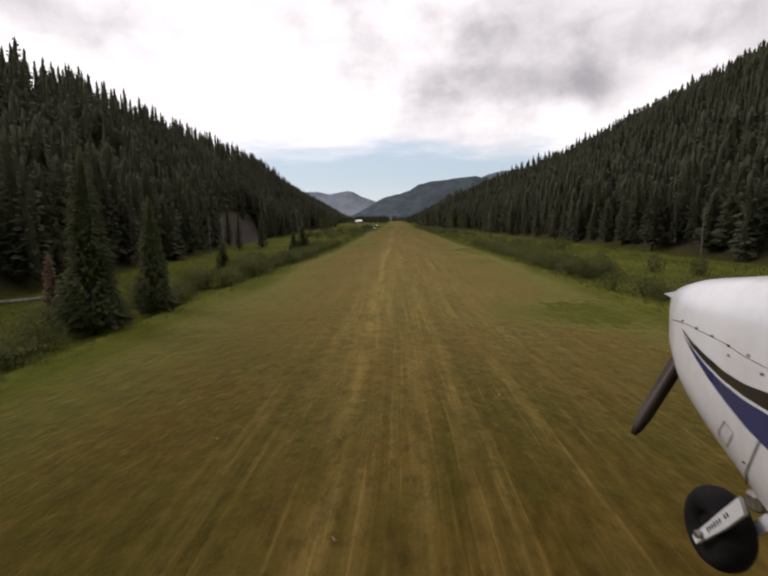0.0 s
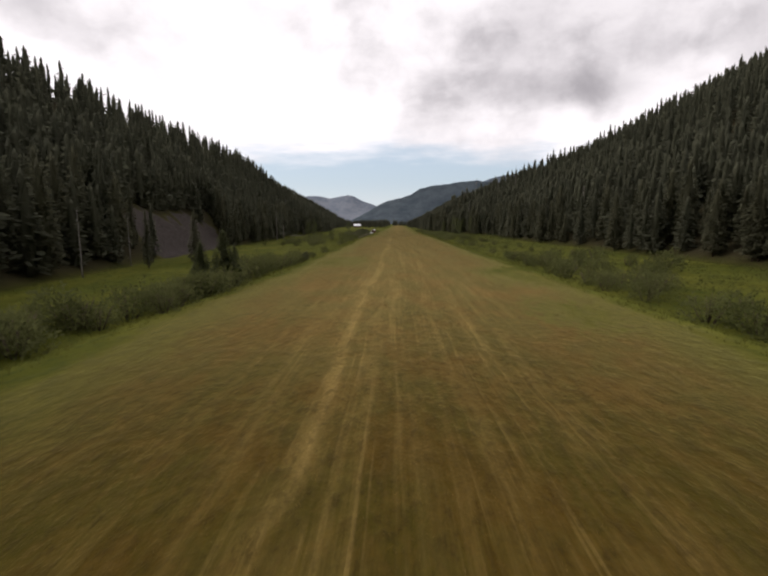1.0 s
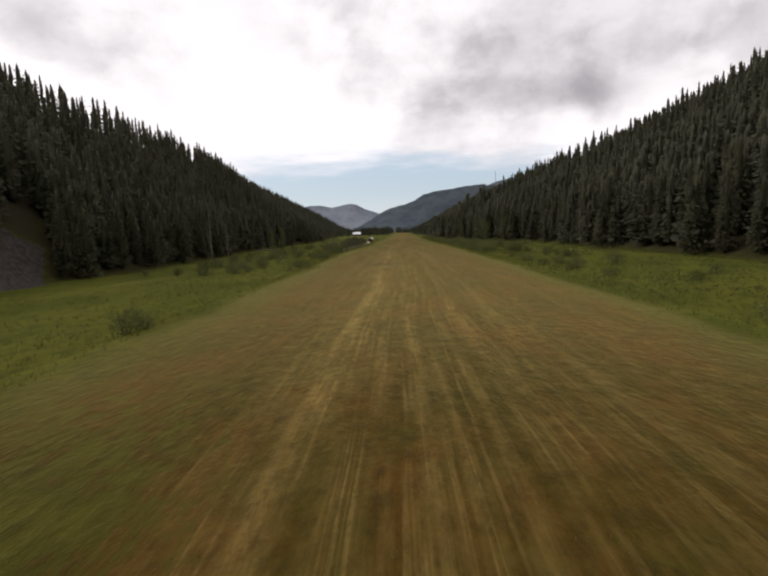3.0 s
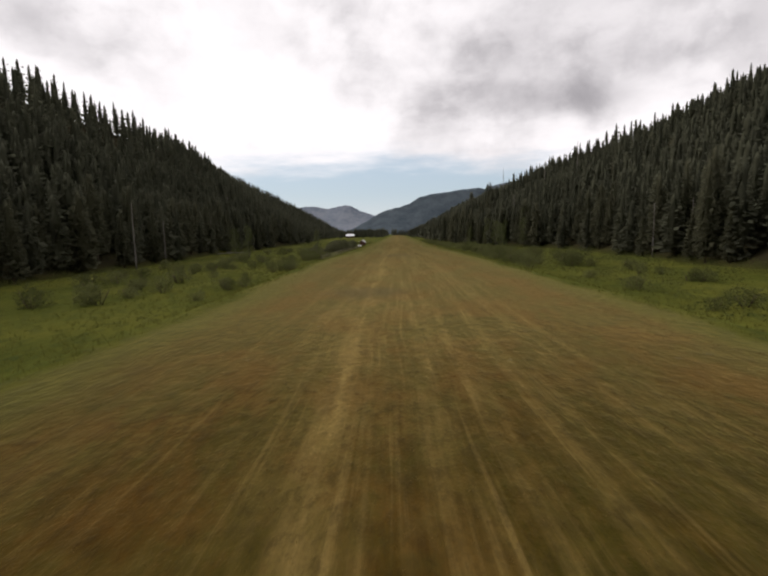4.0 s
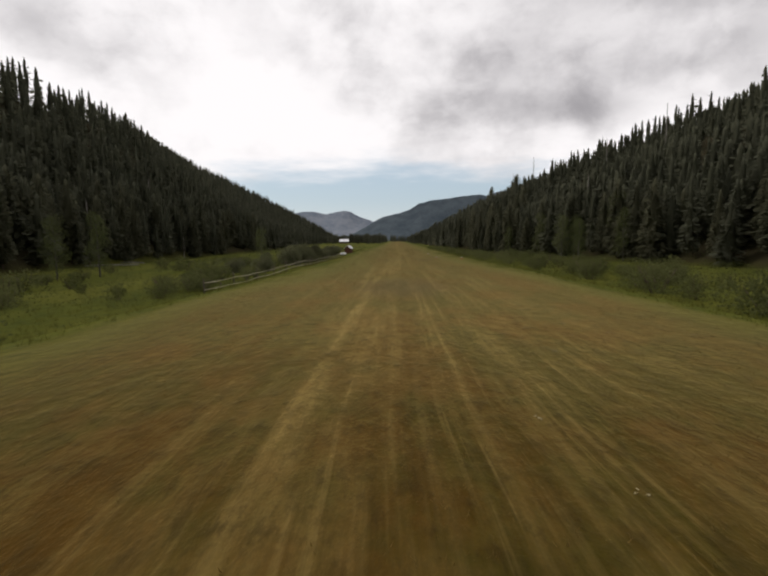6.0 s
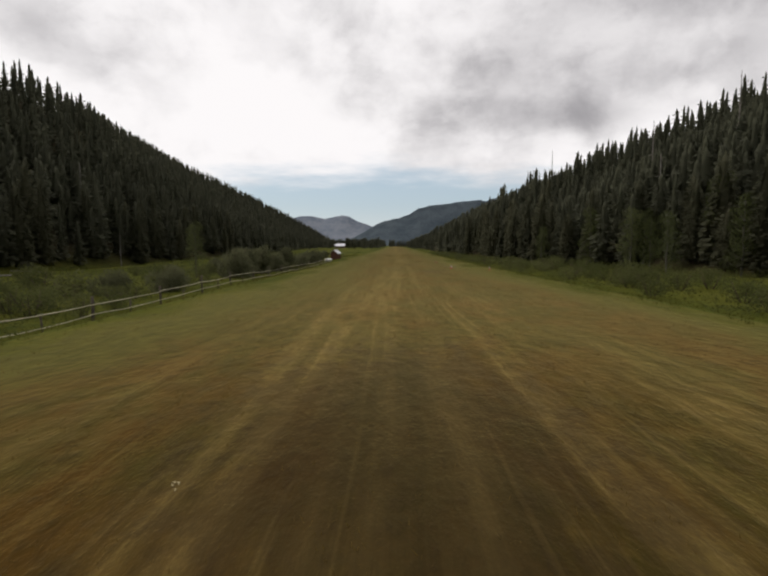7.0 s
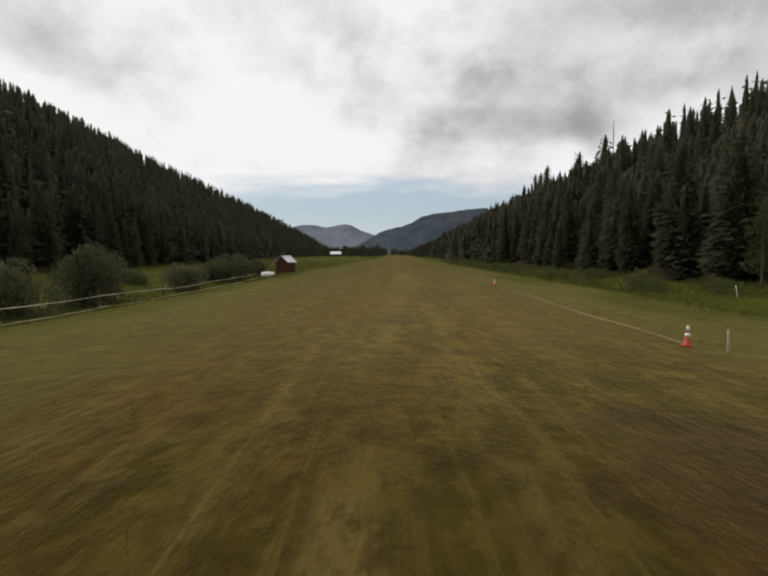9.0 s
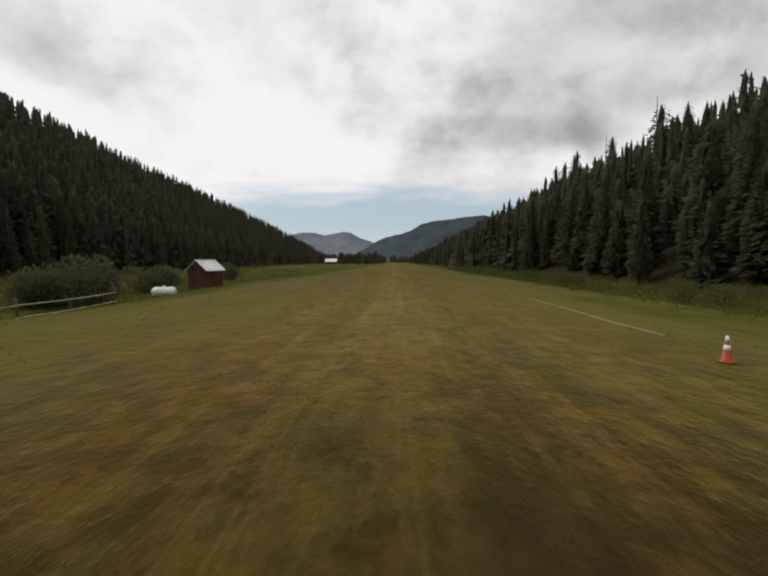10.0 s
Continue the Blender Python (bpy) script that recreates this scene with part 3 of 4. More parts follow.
def forest_spots():
    """Jittered tree sites on both slopes; the band along the foot comes first."""
    rng = np.random.default_rng(11)
    sites = []
    for side in (-1, 1):
        gap = 4.55
        us, ys = np.meshgrid(np.arange(0, 160, gap), np.arange(-30, 1050, gap))
        u = us.ravel() + rng.uniform(-1.6, 1.6, us.size)
        y = ys.ravel() + rng.uniform(-1.6, 1.6, us.size)
        base = along(BASE_L, y) if side < 0 else along(BASE_R, y)
        x = base + side * (u + 1.0)
        top = along(TOP_L, y) + 4 if side < 0 else along(TOP_R, y) + 4
        keep = (np.abs(x) < top) & (bank_mask(x, y) < 0.15)
        keep &= rng.random(x.size) < np.where(y > 520, 0.55, np.where(y < 20, 0.6, 0.92))
        keep &= (y > np.abs(x) / 0.84 - 14) | (rng.random(x.size) < 0.25)
        sites.append(np.c_[x, y, np.maximum(u, 0)][keep])
        n = 1200
        y = rng.uniform(0, 460, n)
        u = rng.uniform(0, 28, n)
        x = (along(BASE_L, y) if side < 0 else along(BASE_R, y)) + side * (u + 1.0)
        keep = bank_mask(x, y) < 0.15
        sites.append(np.c_[x, y, u][keep])
    return np.concatenate(sites)


def far_spots():
    """Trees on the valley floor at the far end of the strip."""
    rng = np.random.default_rng(17)
    out = []
    for x0, x1, y0, y1, n in ((-110, -66, 690, 1000, 110), (-64, -17, 775, 1000, 190), (-34, -15, 650, 780, 16), (15, 40, 620, 1000, 90), (-120, 60, 1010, 1080, 160)):
        out.append(np.c_[rng.uniform(x0, x1, n), rng.uniform(y0, y1, n), np.full(n, 30.0)])
    return np.concatenate(out)


SITES = np.concatenate([forest_spots(), far_spots()])
FOOT = (SITES[:, 2] < 4.2) & (SITES[:, 1] > 22) & (SITES[:, 1] < 400)
foot_sites = SITES[FOOT]
pick = random.Random(21)
single = foot_sites[:: -(-len(foot_sites) // 290)]
for x, y, u in single:
    h = pick.uniform(8.0, 15.5) if x < 0 else pick.uniform(7.0, 14.5)
    conifer(x, y, h, pick.randrange(9), pick.uniform(0, 6.28), wide=pick.uniform(0.9, 1.5))
taken = {(round(float(x), 3), round(float(y), 3)) for x, y, u in single}


def build_forest():
    rng = np.random.default_rng(5)
    near, mid, distant = [], [], []
    for i in range(7):
        r = random.Random(200 + i)
        near.append(conifer_arrays(r, 13.0, r.uniform(1.35, 2.0), 195, r.choice((0.05, 0.12)), 0.2, 0.6, (0.2, 0.6)))
        distant.append(conifer_arrays(r, 13.0, r.uniform(1.35, 2.0), 30, 0.06, 0.40))
        mid.append(conifer_arrays(r, 13.0, r.uniform(1.35, 2.0), 50, 0.06, 0.34))
    vs, ts, tone, at = [], [], [], 0
    for x, y, u in SITES:
        if (round(float(x), 3), round(float(y), 3)) in taken:
            continue
        bank = near if (u < 6.5 and y < 400) else mid if y < 470 else distant
        v, t = bank[rng.integers(len(bank))]
        s = rng.uniform(0.66, 1.0) * (1.0 if rng.random() < 0.93 else 1.15)
        if x > 0 and y > 320:
            s *= 0.72 if y < 385 else 1.1 if y < 455 else 0.9
        a = rng.uniform(0, 6.28)
        ca, sa = math.cos(a), math.sin(a)
        z = float(land(x, y)) - 0.3
        wide = (0.55 + 0.65 * s) * rng.uniform(0.85, 1.4)
        p = np.c_[(v[:, 0] * ca - v[:, 1] * sa) * wide + x, (v[:, 0] * sa + v[:, 1] * ca) * wide + y, v[:, 2] * s + z]
        vs.append(p)
        ts.append(t + at)
        tone.append(np.full(len(v), rng.random()))
        at += len(v)
    me = mesh_of("forest", np.concatenate(vs), np.concatenate(ts), NEEDLES_FAR, np.concatenate(tone))
    tagged(new("forest", me), "dense dark conifer forest covering the valley slopes", "forest", kind="stuff")


build_forest()

# single trees on the meadow and on the skyline
for x, y, h, w, dry in ((-19.6, 22.3, 10.6, 1, False), (-19.0, 28.0, 8.2, 4, False), (-23.5, 24.5, 4.6, 2, True), (-19.6, 85.0, 4.0, 5, False), (-18.6, 79.0, 5.6, 6, False), (-19.6, 76.0, 4.6, 1, False),
                        (-49.6, 168.5, 11, 0, False), (-51.5, 171, 12, 3, False), (-54, 175.5, 12, 4, False), (-57, 181, 13, 7, False), (-48.5, 172, 11, 2, False),
                        (-24, 55, 4.0, 3, False), (-34, 109, 8.5, 2, False), (-36, 98, 8.5, 5, False), (48.3, 454.6, 16.8, 3, False), (42.3, 421.6, 17.6, 1, False), (46.8, 394, 17.0, 2, False), (43, 425, 17, 7, False), (45.6, 439, 17, 8, False), (56, 434, 17.5, 1, False), (48, 388, 15, 5, False),
                        (53, 428, 16.5, 0, False), (29, 372, 12, 5, False), (36, 350, 12.5, 0, False), (41, 362, 14, 3, False)):
    label = "dark pine at the foot of the bare bank" if -58 < x < -30 else "small rust-brown dying pine in the meadow" if dry else "dark green pine standing alone in the meadow" if x < 0 else "tall dark pine rising above the forest edge"
    conifer(x, y, h, w, x + y, label, "", dry, 1.35 if x > 0 else 1.15 if y < 40 else 2.1 if y < 90 else 0.95)
for x, y, h, w in ((43, 69, 8.0, 0), (61.7, 423.6, 22.5, 1), (55.9, 437.5, 18.6, 2), (58, 439, 17.5, 0), (47, 150, 9.0, 1), (-62, 290, 12, 1), 
                   (38, 300, 14, 1), (-38, 87, 8, 1), (-41, 102.5, 7.5, 0), (-48, 218, 12, 2), (-48, 229, 9.5, 0), (-58, 323, 7, 1), (44, 154, 12.5, 2), (42, 208, 7.5, 0), (39, 213, 9, 1), (-40, 66, 9, 1), (-70, 330, 14, 2), (70, 330, 16, 0), (64, 352, 15, 2)):
    snag(x, y, h, w, x * y)
# ---- willow bushes and leafy trees ----


def leaf_cloud(rng, lobes, count, size):
    """Many small leaves spread over lumpy lobes: (centre, radii) each."""
    vs, ts = [], []
    total = sum(r[0] * r[1] * r[2] for _, r in lobes)
    for c, r in lobes:
        for _ in range(int(count * r[0] * r[1] * r[2] / total)):
            d = Vector((rng.gauss(0, 1), rng.gauss(0, 1), rng.gauss(0, 1))).normalized() * rng.uniform(0.45, 1.06) ** 0.6
            p = Vector((c[0] + d.x * r[0], c[1] + d.y * r[1], max(c[2] + d.z * r[2], 0.03)))
            out = (d * 0.7 + Vector((rng.uniform(-1, 1), rng.uniform(-1, 1), rng.uniform(-0.2, 1.2)))).normalized()
            side = out.orthogonal().normalized()
            side.rotate(Matrix.Rotation(rng.uniform(0, 6.28), 3, out))
            n = size * rng.uniform(0.6, 1.4)
            b = len(vs)
            vs += [p, p + out * n * 0.5 + side * n * 0.22, p + out * n * 1.1, p + out * n * 0.5 - side * n * 0.22]
            ts += [(b, b + 1, b + 2), (b, b + 2, b + 3)]
    return np.array([tuple(v) for v in vs]), np.array(ts)


BUSHES = []
for i in range(6):
    rng = random.Random(300 + i)
    lobes = [((rng.uniform(-0.5, 0.5), rng.uniform(-0.5, 0.5), rng.uniform(0.35, 0.75)), (rng.uniform(0.35, 0.6), rng.uniform(0.35, 0.6), rng.uniform(0.35, 0.6))) for _ in range(6)]
    leaves = mesh_of("foliage", *leaf_cloud(rng, lobes, 900, 0.105), WILLOW)
    bm = bmesh.new()
    for _ in range(9):
        a = rng.uniform(0, 6.28)
        pole(bm, (0.08 * math.cos(a), 0.08 * math.sin(a), -0.1), (0.5 * math.cos(a), 0.5 * math.sin(a), rng.uniform(0.6, 1.0)), 0.02, 0.006, 4)
    stems = bpy.data.meshes.new("stem")
    bm.to_mesh(stems)
    bm.free()
    stems.materials.append(BARK)
    BUSHES.append((leaves, stems, mesh_of("foliage", *leaf_cloud(rng, lobes, 420, 0.17), WILLOW)))


TALL = []
for i in range(4):
    rng = random.Random(330 + i)
    lobes = [((rng.uniform(-0.5, 0.5), rng.uniform(-0.5, 0.5), rng.uniform(0.16, 0.66)), (rng.uniform(0.38, 0.56), rng.uniform(0.38, 0.56), rng.uniform(0.32, 0.48))) for _ in range(10)]
    TALL.append(mesh_of("foliage", *leaf_cloud(rng, lobes, 5000, 0.085), SILVER))


def bush(x, y, wide, high, which, label="grey-green willow bush in the rough grass", group="willow bushes"):
    m = Matrix.Translation((x, y, float(land(x, y)) - 0.05)) @ Matrix.Rotation(x * 7 + y, 4, "Z") @ Matrix.Diagonal((wide, wide, high, 1))
    ob = thing("willow_bush", m, label, "bush", group)
    part("stem", BUSHES[which % 6][1], BARK, ob)
    part("foliage", TALL[which % 4] if "fence" in label else BUSHES[which % 6][0 if -23 < x < 24 else 2], WILLOW, ob)


rb = random.Random(77)
# thicket along the bank of the strip, then looser clumps
for y0, y1, x0, x1, n, lo, hi in ((14, 34, -23, -19.5, 20, 0.9, 1.5), (30, 60, -21.5, -18.6, 24, 1.0, 1.7), (58, 104, -20, -16.9, 34, 1.1, 1.8), (100, 128, -17.5, -15.6, 7, 0.5, 1.1),
                                  (172, 215, -22, -17, 10, 0.6, 1.1), (170, 225, -42, -24, 20, 0.7, 1.3), (205, 300, -42, -20, 40, 0.8, 1.5), (225, 262, -24, -19, 14, 0.7, 1.3),
                                  (22, 110, 15.6, 20.5, 46, 1.0, 1.6), (40, 130, 20, 30, 12, 1.0, 1.8), (110, 200, 15, 27, 20, 0.6, 1.2), (196, 300, 14.5, 24, 52, 0.9, 1.7),
                                  (300, 420, 14, 21, 30, 0.6, 1.2)):
    for _ in range(n):
        h = rb.uniform(lo, hi) * 1.2
        bush(rb.uniform(x0, x1), rb.uniform(y0, y1), h * rb.uniform(0.8, 1.3), h, rb.randrange(6))
for x, y, w, h in ((-21.5, 266.5, 1.7, 1.8), (-24.5, 263, 1.6, 1.6), (-21.5, 284.5, 2.4, 2.9), (-22.0, 289.5, 2.6, 3.1), (-21.4, 294.0, 2.3, 3.2), (-22.6, 298.0, 1.9, 2.5),
                   (-21.8, 305.0, 2.2, 2.5), (-21.4, 310.5, 2.3, 3.0), (-22.3, 313.5, 1.9, 2.8), (-21.5, 324.7, 2.3, 2.1), (-21.6, 337.0, 2.9, 2.6), (-22.8, 334.5, 2.0, 2.0),
                   (-21.8, 347.0, 2.5, 1.95), (-24.5, 356, 1.7, 1.5), (-23.0, 370, 1.8, 1.7), (-30, 300, 1.8, 1.8), (-29, 330, 1.5, 1.4), (-16.4, 108, 0.9, 1.3)):
    bush(x, y, w, h * 1.22, rb.randrange(6), "tall rounded silvery-green willow bush behind the fence", "tall willows by the fence")


def build_shrubs():
    """Low tangled shrubs that fill the rough ground between the strip and the woods."""
    rng = np.random.default_rng(41)
    n = 720000
    y = 4 + 452 * rng.random(n)
    side = rng.random(n) < 0.45
    l, r, bl, br = along(RUN_L, y), along(RUN_R, y), along(BASE_L, y), along(BASE_R, y)
    x = np.where(side, l - 1.2 - (l + 2.8 - bl) * rng.random(n), r + 0.1 + (br - r + 6.0) * rng.random(n))
    lump = np.zeros(n)
    for _ in range(9):
        a, q, w = rng.uniform(0, 6.28), rng.uniform(0, 6.28), rng.uniform(0.35, 1.5)
        lump += np.sin((x * math.cos(a) + 0.7 * y * math.sin(a)) * w + q) / 9 ** 0.5
    meadow = side & (((y < 118) & (x < l - 5)) | ((y > 96) & (y < 178)))
    want = np.where(meadow, -0.95, np.where(side, 0.05, np.where((y > 95) & (y < 190), 0.0, 0.35)))
    tall = np.clip((lump + want) * 0.9, 0, 1.0) * np.where(side, 1.0, np.where(y > 300, 0.75, 1.15))
    tall *= soft_step(np.where(side, l - x - 1.0, x - r + 0.2) / 1.6) * rng.uniform(0.75, 1.1, n)
    keep = (tall > 0.30) & (bank_mask(x, y) < 0.1) & (rng.random(n) < 0.75)
    keep &= np.cumsum(keep) < 470000
    x, y, tall = x[keep], y[keep], tall[keep]
    n = len(x)
    z = land(x, y) + tall * rng.random(n) ** 0.55 - 0.03
    size = rng.uniform(0.08, 0.17, n)
    out = np.c_[rng.normal(0, 1, n), rng.normal(0, 1, n), rng.uniform(-0.1, 1.2, n)]
    out /= np.linalg.norm(out, axis=1)[:, None]
    across = np.cross(out, rng.normal(0, 1, (n, 3)))
    across /= np.linalg.norm(across, axis=1)[:, None]
    p = np.c_[x, y, z]
    v = np.stack([p, p + out * size[:, None] * 0.5 + across * size[:, None] * 0.3, p + out * size[:, None] * 1.1, p + out * size[:, None] * 0.5 - across * size[:, None] * 0.3], 1)
    i = np.arange(n)[:, None] * 4
    tris = np.concatenate([i + (0, 1, 2), i + (0, 2, 3)])
    tone = np.repeat(np.clip(0.5 + 0.35 * np.sin(x * 0.33 + y * 0.12) + rng.normal(0, 0.2, n), 0, 1), 4)
    tagged(new("low_shrubs", mesh_of("low_shrubs", v.reshape(-1, 3), tris, SHRUBS, tone)), "low tangled green shrubs covering the rough ground", "shrubs", kind="stuff")


build_shrubs()


def aspen_meshes(seed):
    rng = random.Random(seed)
    bm = bmesh.new()
    pole(bm, (0, 0, -0.3), (0.1, 0.05, 8.2), 0.13, 0.03, 7, 0.06, 6, rng)
    lobes = []
    for i in range(15):
        z = 1.0 + i * 0.47
        a = rng.uniform(0, 6.28)
        n = rng.uniform(0.5, 1.15) * (1.15 - (z / 10))
        pole(bm, (0, 0, z), (n * math.cos(a), n * math.sin(a), z + 0.5), 0.04, 0.012, 4)
        lobes.append(((n * math.cos(a), n * math.sin(a), z + 0.6), (rng.uniform(0.7, 1.15), rng.uniform(0.7, 1.15), rng.uniform(0.6, 0.95))))
    me = bpy.data.meshes.new("trunk")
    bm.to_mesh(me)
    bm.free()
    me.materials.append(ASPEN_BARK)
    return me, mesh_of("crown", *leaf_cloud(rng, lobes, 2800, 0.18), ASPEN)


ASPENS = [aspen_meshes(i) for i in (1, 2)]
for i, (x, y, h) in enumerate(((-27, 285.5, 7.0), (30, 291.5, 8.6), (30, 305, 9.6), (32, 290.5, 7.2), (38, 286, 11.0), (30, 283, 7.6), (25.5, 316, 7.0), (36, 279, 9.0), (-40, 257.5, 8.2), (-42, 252.5, 7.6), (34, 296, 8.0))):
    m = Matrix.Translation((x, y, float(land(x, y)) - 0.05)) @ Matrix.Rotation(i * 1.3, 4, "Z") @ Matrix.Scale(h / 8.8, 4)
    ob = thing("aspen_tree", m, "light green young aspen with a pale trunk", "tree", "young aspens")
    part("trunk", ASPENS[i % 2][0], ASPEN_BARK, ob)
    part("crown", ASPENS[i % 2][1], ASPEN, ob)

for x, y, dx, dy in ((-53, 282, 4.0, 1.5), (-57, 296, 3.0, -1.0), (-33, 33, 2.0, 2.5)):
    z = float(land(x, y))
    ob = thing("fallen_log", Matrix.Translation((x, y, z)), "bleached fallen log lying in the grass", "log", "fallen logs")
    part("log", pole(bmesh.new(), (-dx, -dy, 0.32), (dx, dy, 0.30), 0.16, 0.11, 9, 0.03, 4, rb), PALE_BARK, ob)

# ---- log fence ----
FENCE_X = ((215, -18.2), (260, -17.6), (320, -17.6), (345, -17.2))


def build_fence():
    rng = random.Random(4)
    ys = [236 + 7.0 * i for i in range(15)]
    fence = thing("log_fence", Matrix.Translation((along(FENCE_X, 241), 241, float(land(-18, 241)))), "two-rail log fence of weathered pale poles", "fence")
    home = fence.matrix_world.inverted()
    tops = []
    for i, y in enumerate(ys):
        x = float(along(FENCE_X, y)) + rng.uniform(-0.08, 0.08)
        z = float(land(x, y))
        lean = rng.uniform(-0.06, 0.06)
        bm = pole(bmesh.new(), home @ Vector((x, y, z - 0.3)), home @ Vector((x + lean, y + lean, z + rng.uniform(1.25, 1.45))), 0.085, 0.07, 8, 0.01, 3, rng)
        part("post", bm, POST_WOOD, fence, "dark round post" if i == 0 else "")
        tops.append((x, y, z))
        y += 3.5
        x = float(along(FENCE_X, y))
        z = float(land(x, y))
        if i < len(ys) - 1:
            bm = pole(bmesh.new(), home @ Vector((x, y, z - 0.2)), home @ Vector((x + lean, y, z + rng.uniform(0.7, 1.05))), 0.05, 0.045, 7, 0.01, 2, rng)
            part("stay", bm, POST_WOOD, fence)
    for (xa, ya, za), (xb, yb, zb) in zip(tops, tops[1:]):
        for h in (0.98, 0.40):
            a = Vector((xa + 0.09, ya - 0.25, za + h + rng.uniform(-0.06, 0.06)))
            b = Vector((xb + 0.09, yb + 0.25, zb + h + rng.uniform(-0.06, 0.06)))
            bm, n, sag = bmesh.new(), 7, rng.uniform(0.0, 0.10)
            rings = []
            for s in range(8):
                f = s / 7
                p = a.lerp(b, f)
                p.z -= sag * 4 * f * (1 - f) + rng.uniform(-0.012, 0.012)
                p.x += rng.uniform(-0.012, 0.012)
                r = 0.032 - 0.007 * f
                rings.append([bm.verts.new(home @ (p + Vector((r * math.cos(k * math.tau / n), 0, r * math.sin(k * math.tau / n))))) for k in range(n)])
            for lo, hi in zip(rings, rings[1:]):
                for k in range(n):
                    bm.faces.new((lo[k], hi[k], hi[(k + 1) % n], lo[(k + 1) % n])).smooth = True
            bm.faces.new(rings[0])
            bm.faces.new(rings[-1][::-1])
            part("rail", bm, RAIL_WOOD, fence)


build_fence()

# ---- red shed and white tank ----


def build_shed(x, y, turn):
    z = float(land(x, y))
    shed = thing("shed", Matrix.Translation((x, y, z)) @ Matrix.Rotation(turn, 4, "Z"), "small red-brown board shed with a pale metal roof", "shed")
    w, d, eave, peak = 1.75, 2.3, 1.6, 2.35
    for s, name in ((-1, "end_wall"), (1, "end_wall")):
        wall = part(name, box(bmesh.new(), w - 0.06, 0.04, eave, Matrix.Translation((0, s * (d / 2 - 0.03), eave / 2))), RED_WOOD, shed)
        n = 11
        for i in range(n):
            bx = -w / 2 + (i + 0.5) * w / n
            top = eave + (peak - eave) * (1 - abs(bx) / (w / 2)) - 0.04
            bm = box(bmesh.new(), w / n - 0.012, 0.025, top + 0.1, Matrix.Translation((bx, s * (d / 2), (top - 0.1) / 2)), 0.004)
            part("board", bm, RED_WOOD, wall)
    for s in (-1, 1):
        wall = part("side_wall", box(bmesh.new(), 0.04, d - 0.06, eave, Matrix.Translation((s * (w / 2 - 0.03), 0, eave / 2))), RED_WOOD, shed)
        for i in range(14):
            by = -d / 2 + (i + 0.5) * d / 14
            part("board", box(bmesh.new(), 0.025, d / 14 - 0.012, eave + 0.1, Matrix.Translation((s * w / 2, by, (eave - 0.1) / 2)), 0.004), RED_WOOD, wall)
    run, rise = w / 2 + 0.2, peak - eave
    slope = math.atan2(rise, w / 2)
    length = run / math.cos(slope)
    for s in (-1, 1):
        bm = bmesh.new()
        m = Matrix.Translation((0, 0, peak + 0.03)) @ Matrix.Rotation(s * slope, 4, "Y") @ Matrix.Translation((s * length / 2, 0, 0))
        box(bm, length, d + 0.4, 0.03, m)
        for i in range(8):
            box(bm, length, 0.03, 0.03, m @ Matrix.Translation((0, -d / 2 - 0.15 + i * (d + 0.3) / 7, 0.025)))
        part("roof_slope", bm, ROOF_METAL, shed, "pale ribbed metal roofing")
    part("ridge_cap", box(bmesh.new(), 0.16, d + 0.42, 0.03, Matrix.Translation((0, 0, peak + 0.055)), 0.01), ROOF_METAL, shed)
    door = part("door", box(bmesh.new(), 0.03, 0.72, 1.45, Matrix.Translation((w / 2 + 0.02, 0.2, 0.75)), 0.005), RED_WOOD, shed)
    part("latch", box(bmesh.new(), 0.03, 0.10, 0.04, Matrix.Translation((w / 2 + 0.05, -0.08, 0.8)), 0.008), STEEL, door)


build_shed(-16.75, 346.6, radians(-15))


def build_tank(x, y, turn):
    z = float(land(x, y))
    tank = thing("propane_tank", Matrix.Translation((x, y, z)) @ Matrix.Rotation(turn, 4, "Z"), "white horizontal gas tank on low concrete blocks", "gas tank")
    bm = bmesh.new()
    r, n, prof = 0.36, 24, []
    for i in range(7):
        a = math.pi / 2 * i / 6
        prof.append((-0.62 - 0.28 * math.cos(a), r * math.sin(a)))
    prof += [(-p, q) for p, q in prof[::-1]]
    rings = [[bm.verts.new((p, q * math.cos(k * math.tau / n), 0.38 + q * math.sin(k * math.tau / n))) for k in range(n)] for p, q in prof]
    for lo, hi in zip(rings, rings[1:]):
        for k in range(n):
            bm.faces.new((lo[k], lo[(k + 1) % n], hi[(k + 1) % n], hi[k])).smooth = True
    bmesh.ops.remove_doubles(bm, verts=bm.verts, dist=0.002)
    bmesh.ops.recalc_face_normals(bm, faces=bm.faces)
    part("shell", bm, TANK_PAINT, tank)
    part("valve_hood", pole(bmesh.new(), (0, 0, 0.70), (0, 0, 0.83), 0.13, 0.12, 14), TANK_PAINT, tank)
    for s in (-1, 1):
        part("support", box(bmesh.new(), 0.2, 0.5, 0.22, Matrix.Translation((s * 0.5, 0, 0.02)), 0.01), POST_WOOD, tank)


build_tank(-17.9, 341.5, radians(8))

# ---- far cabin at the end of the meadow ----


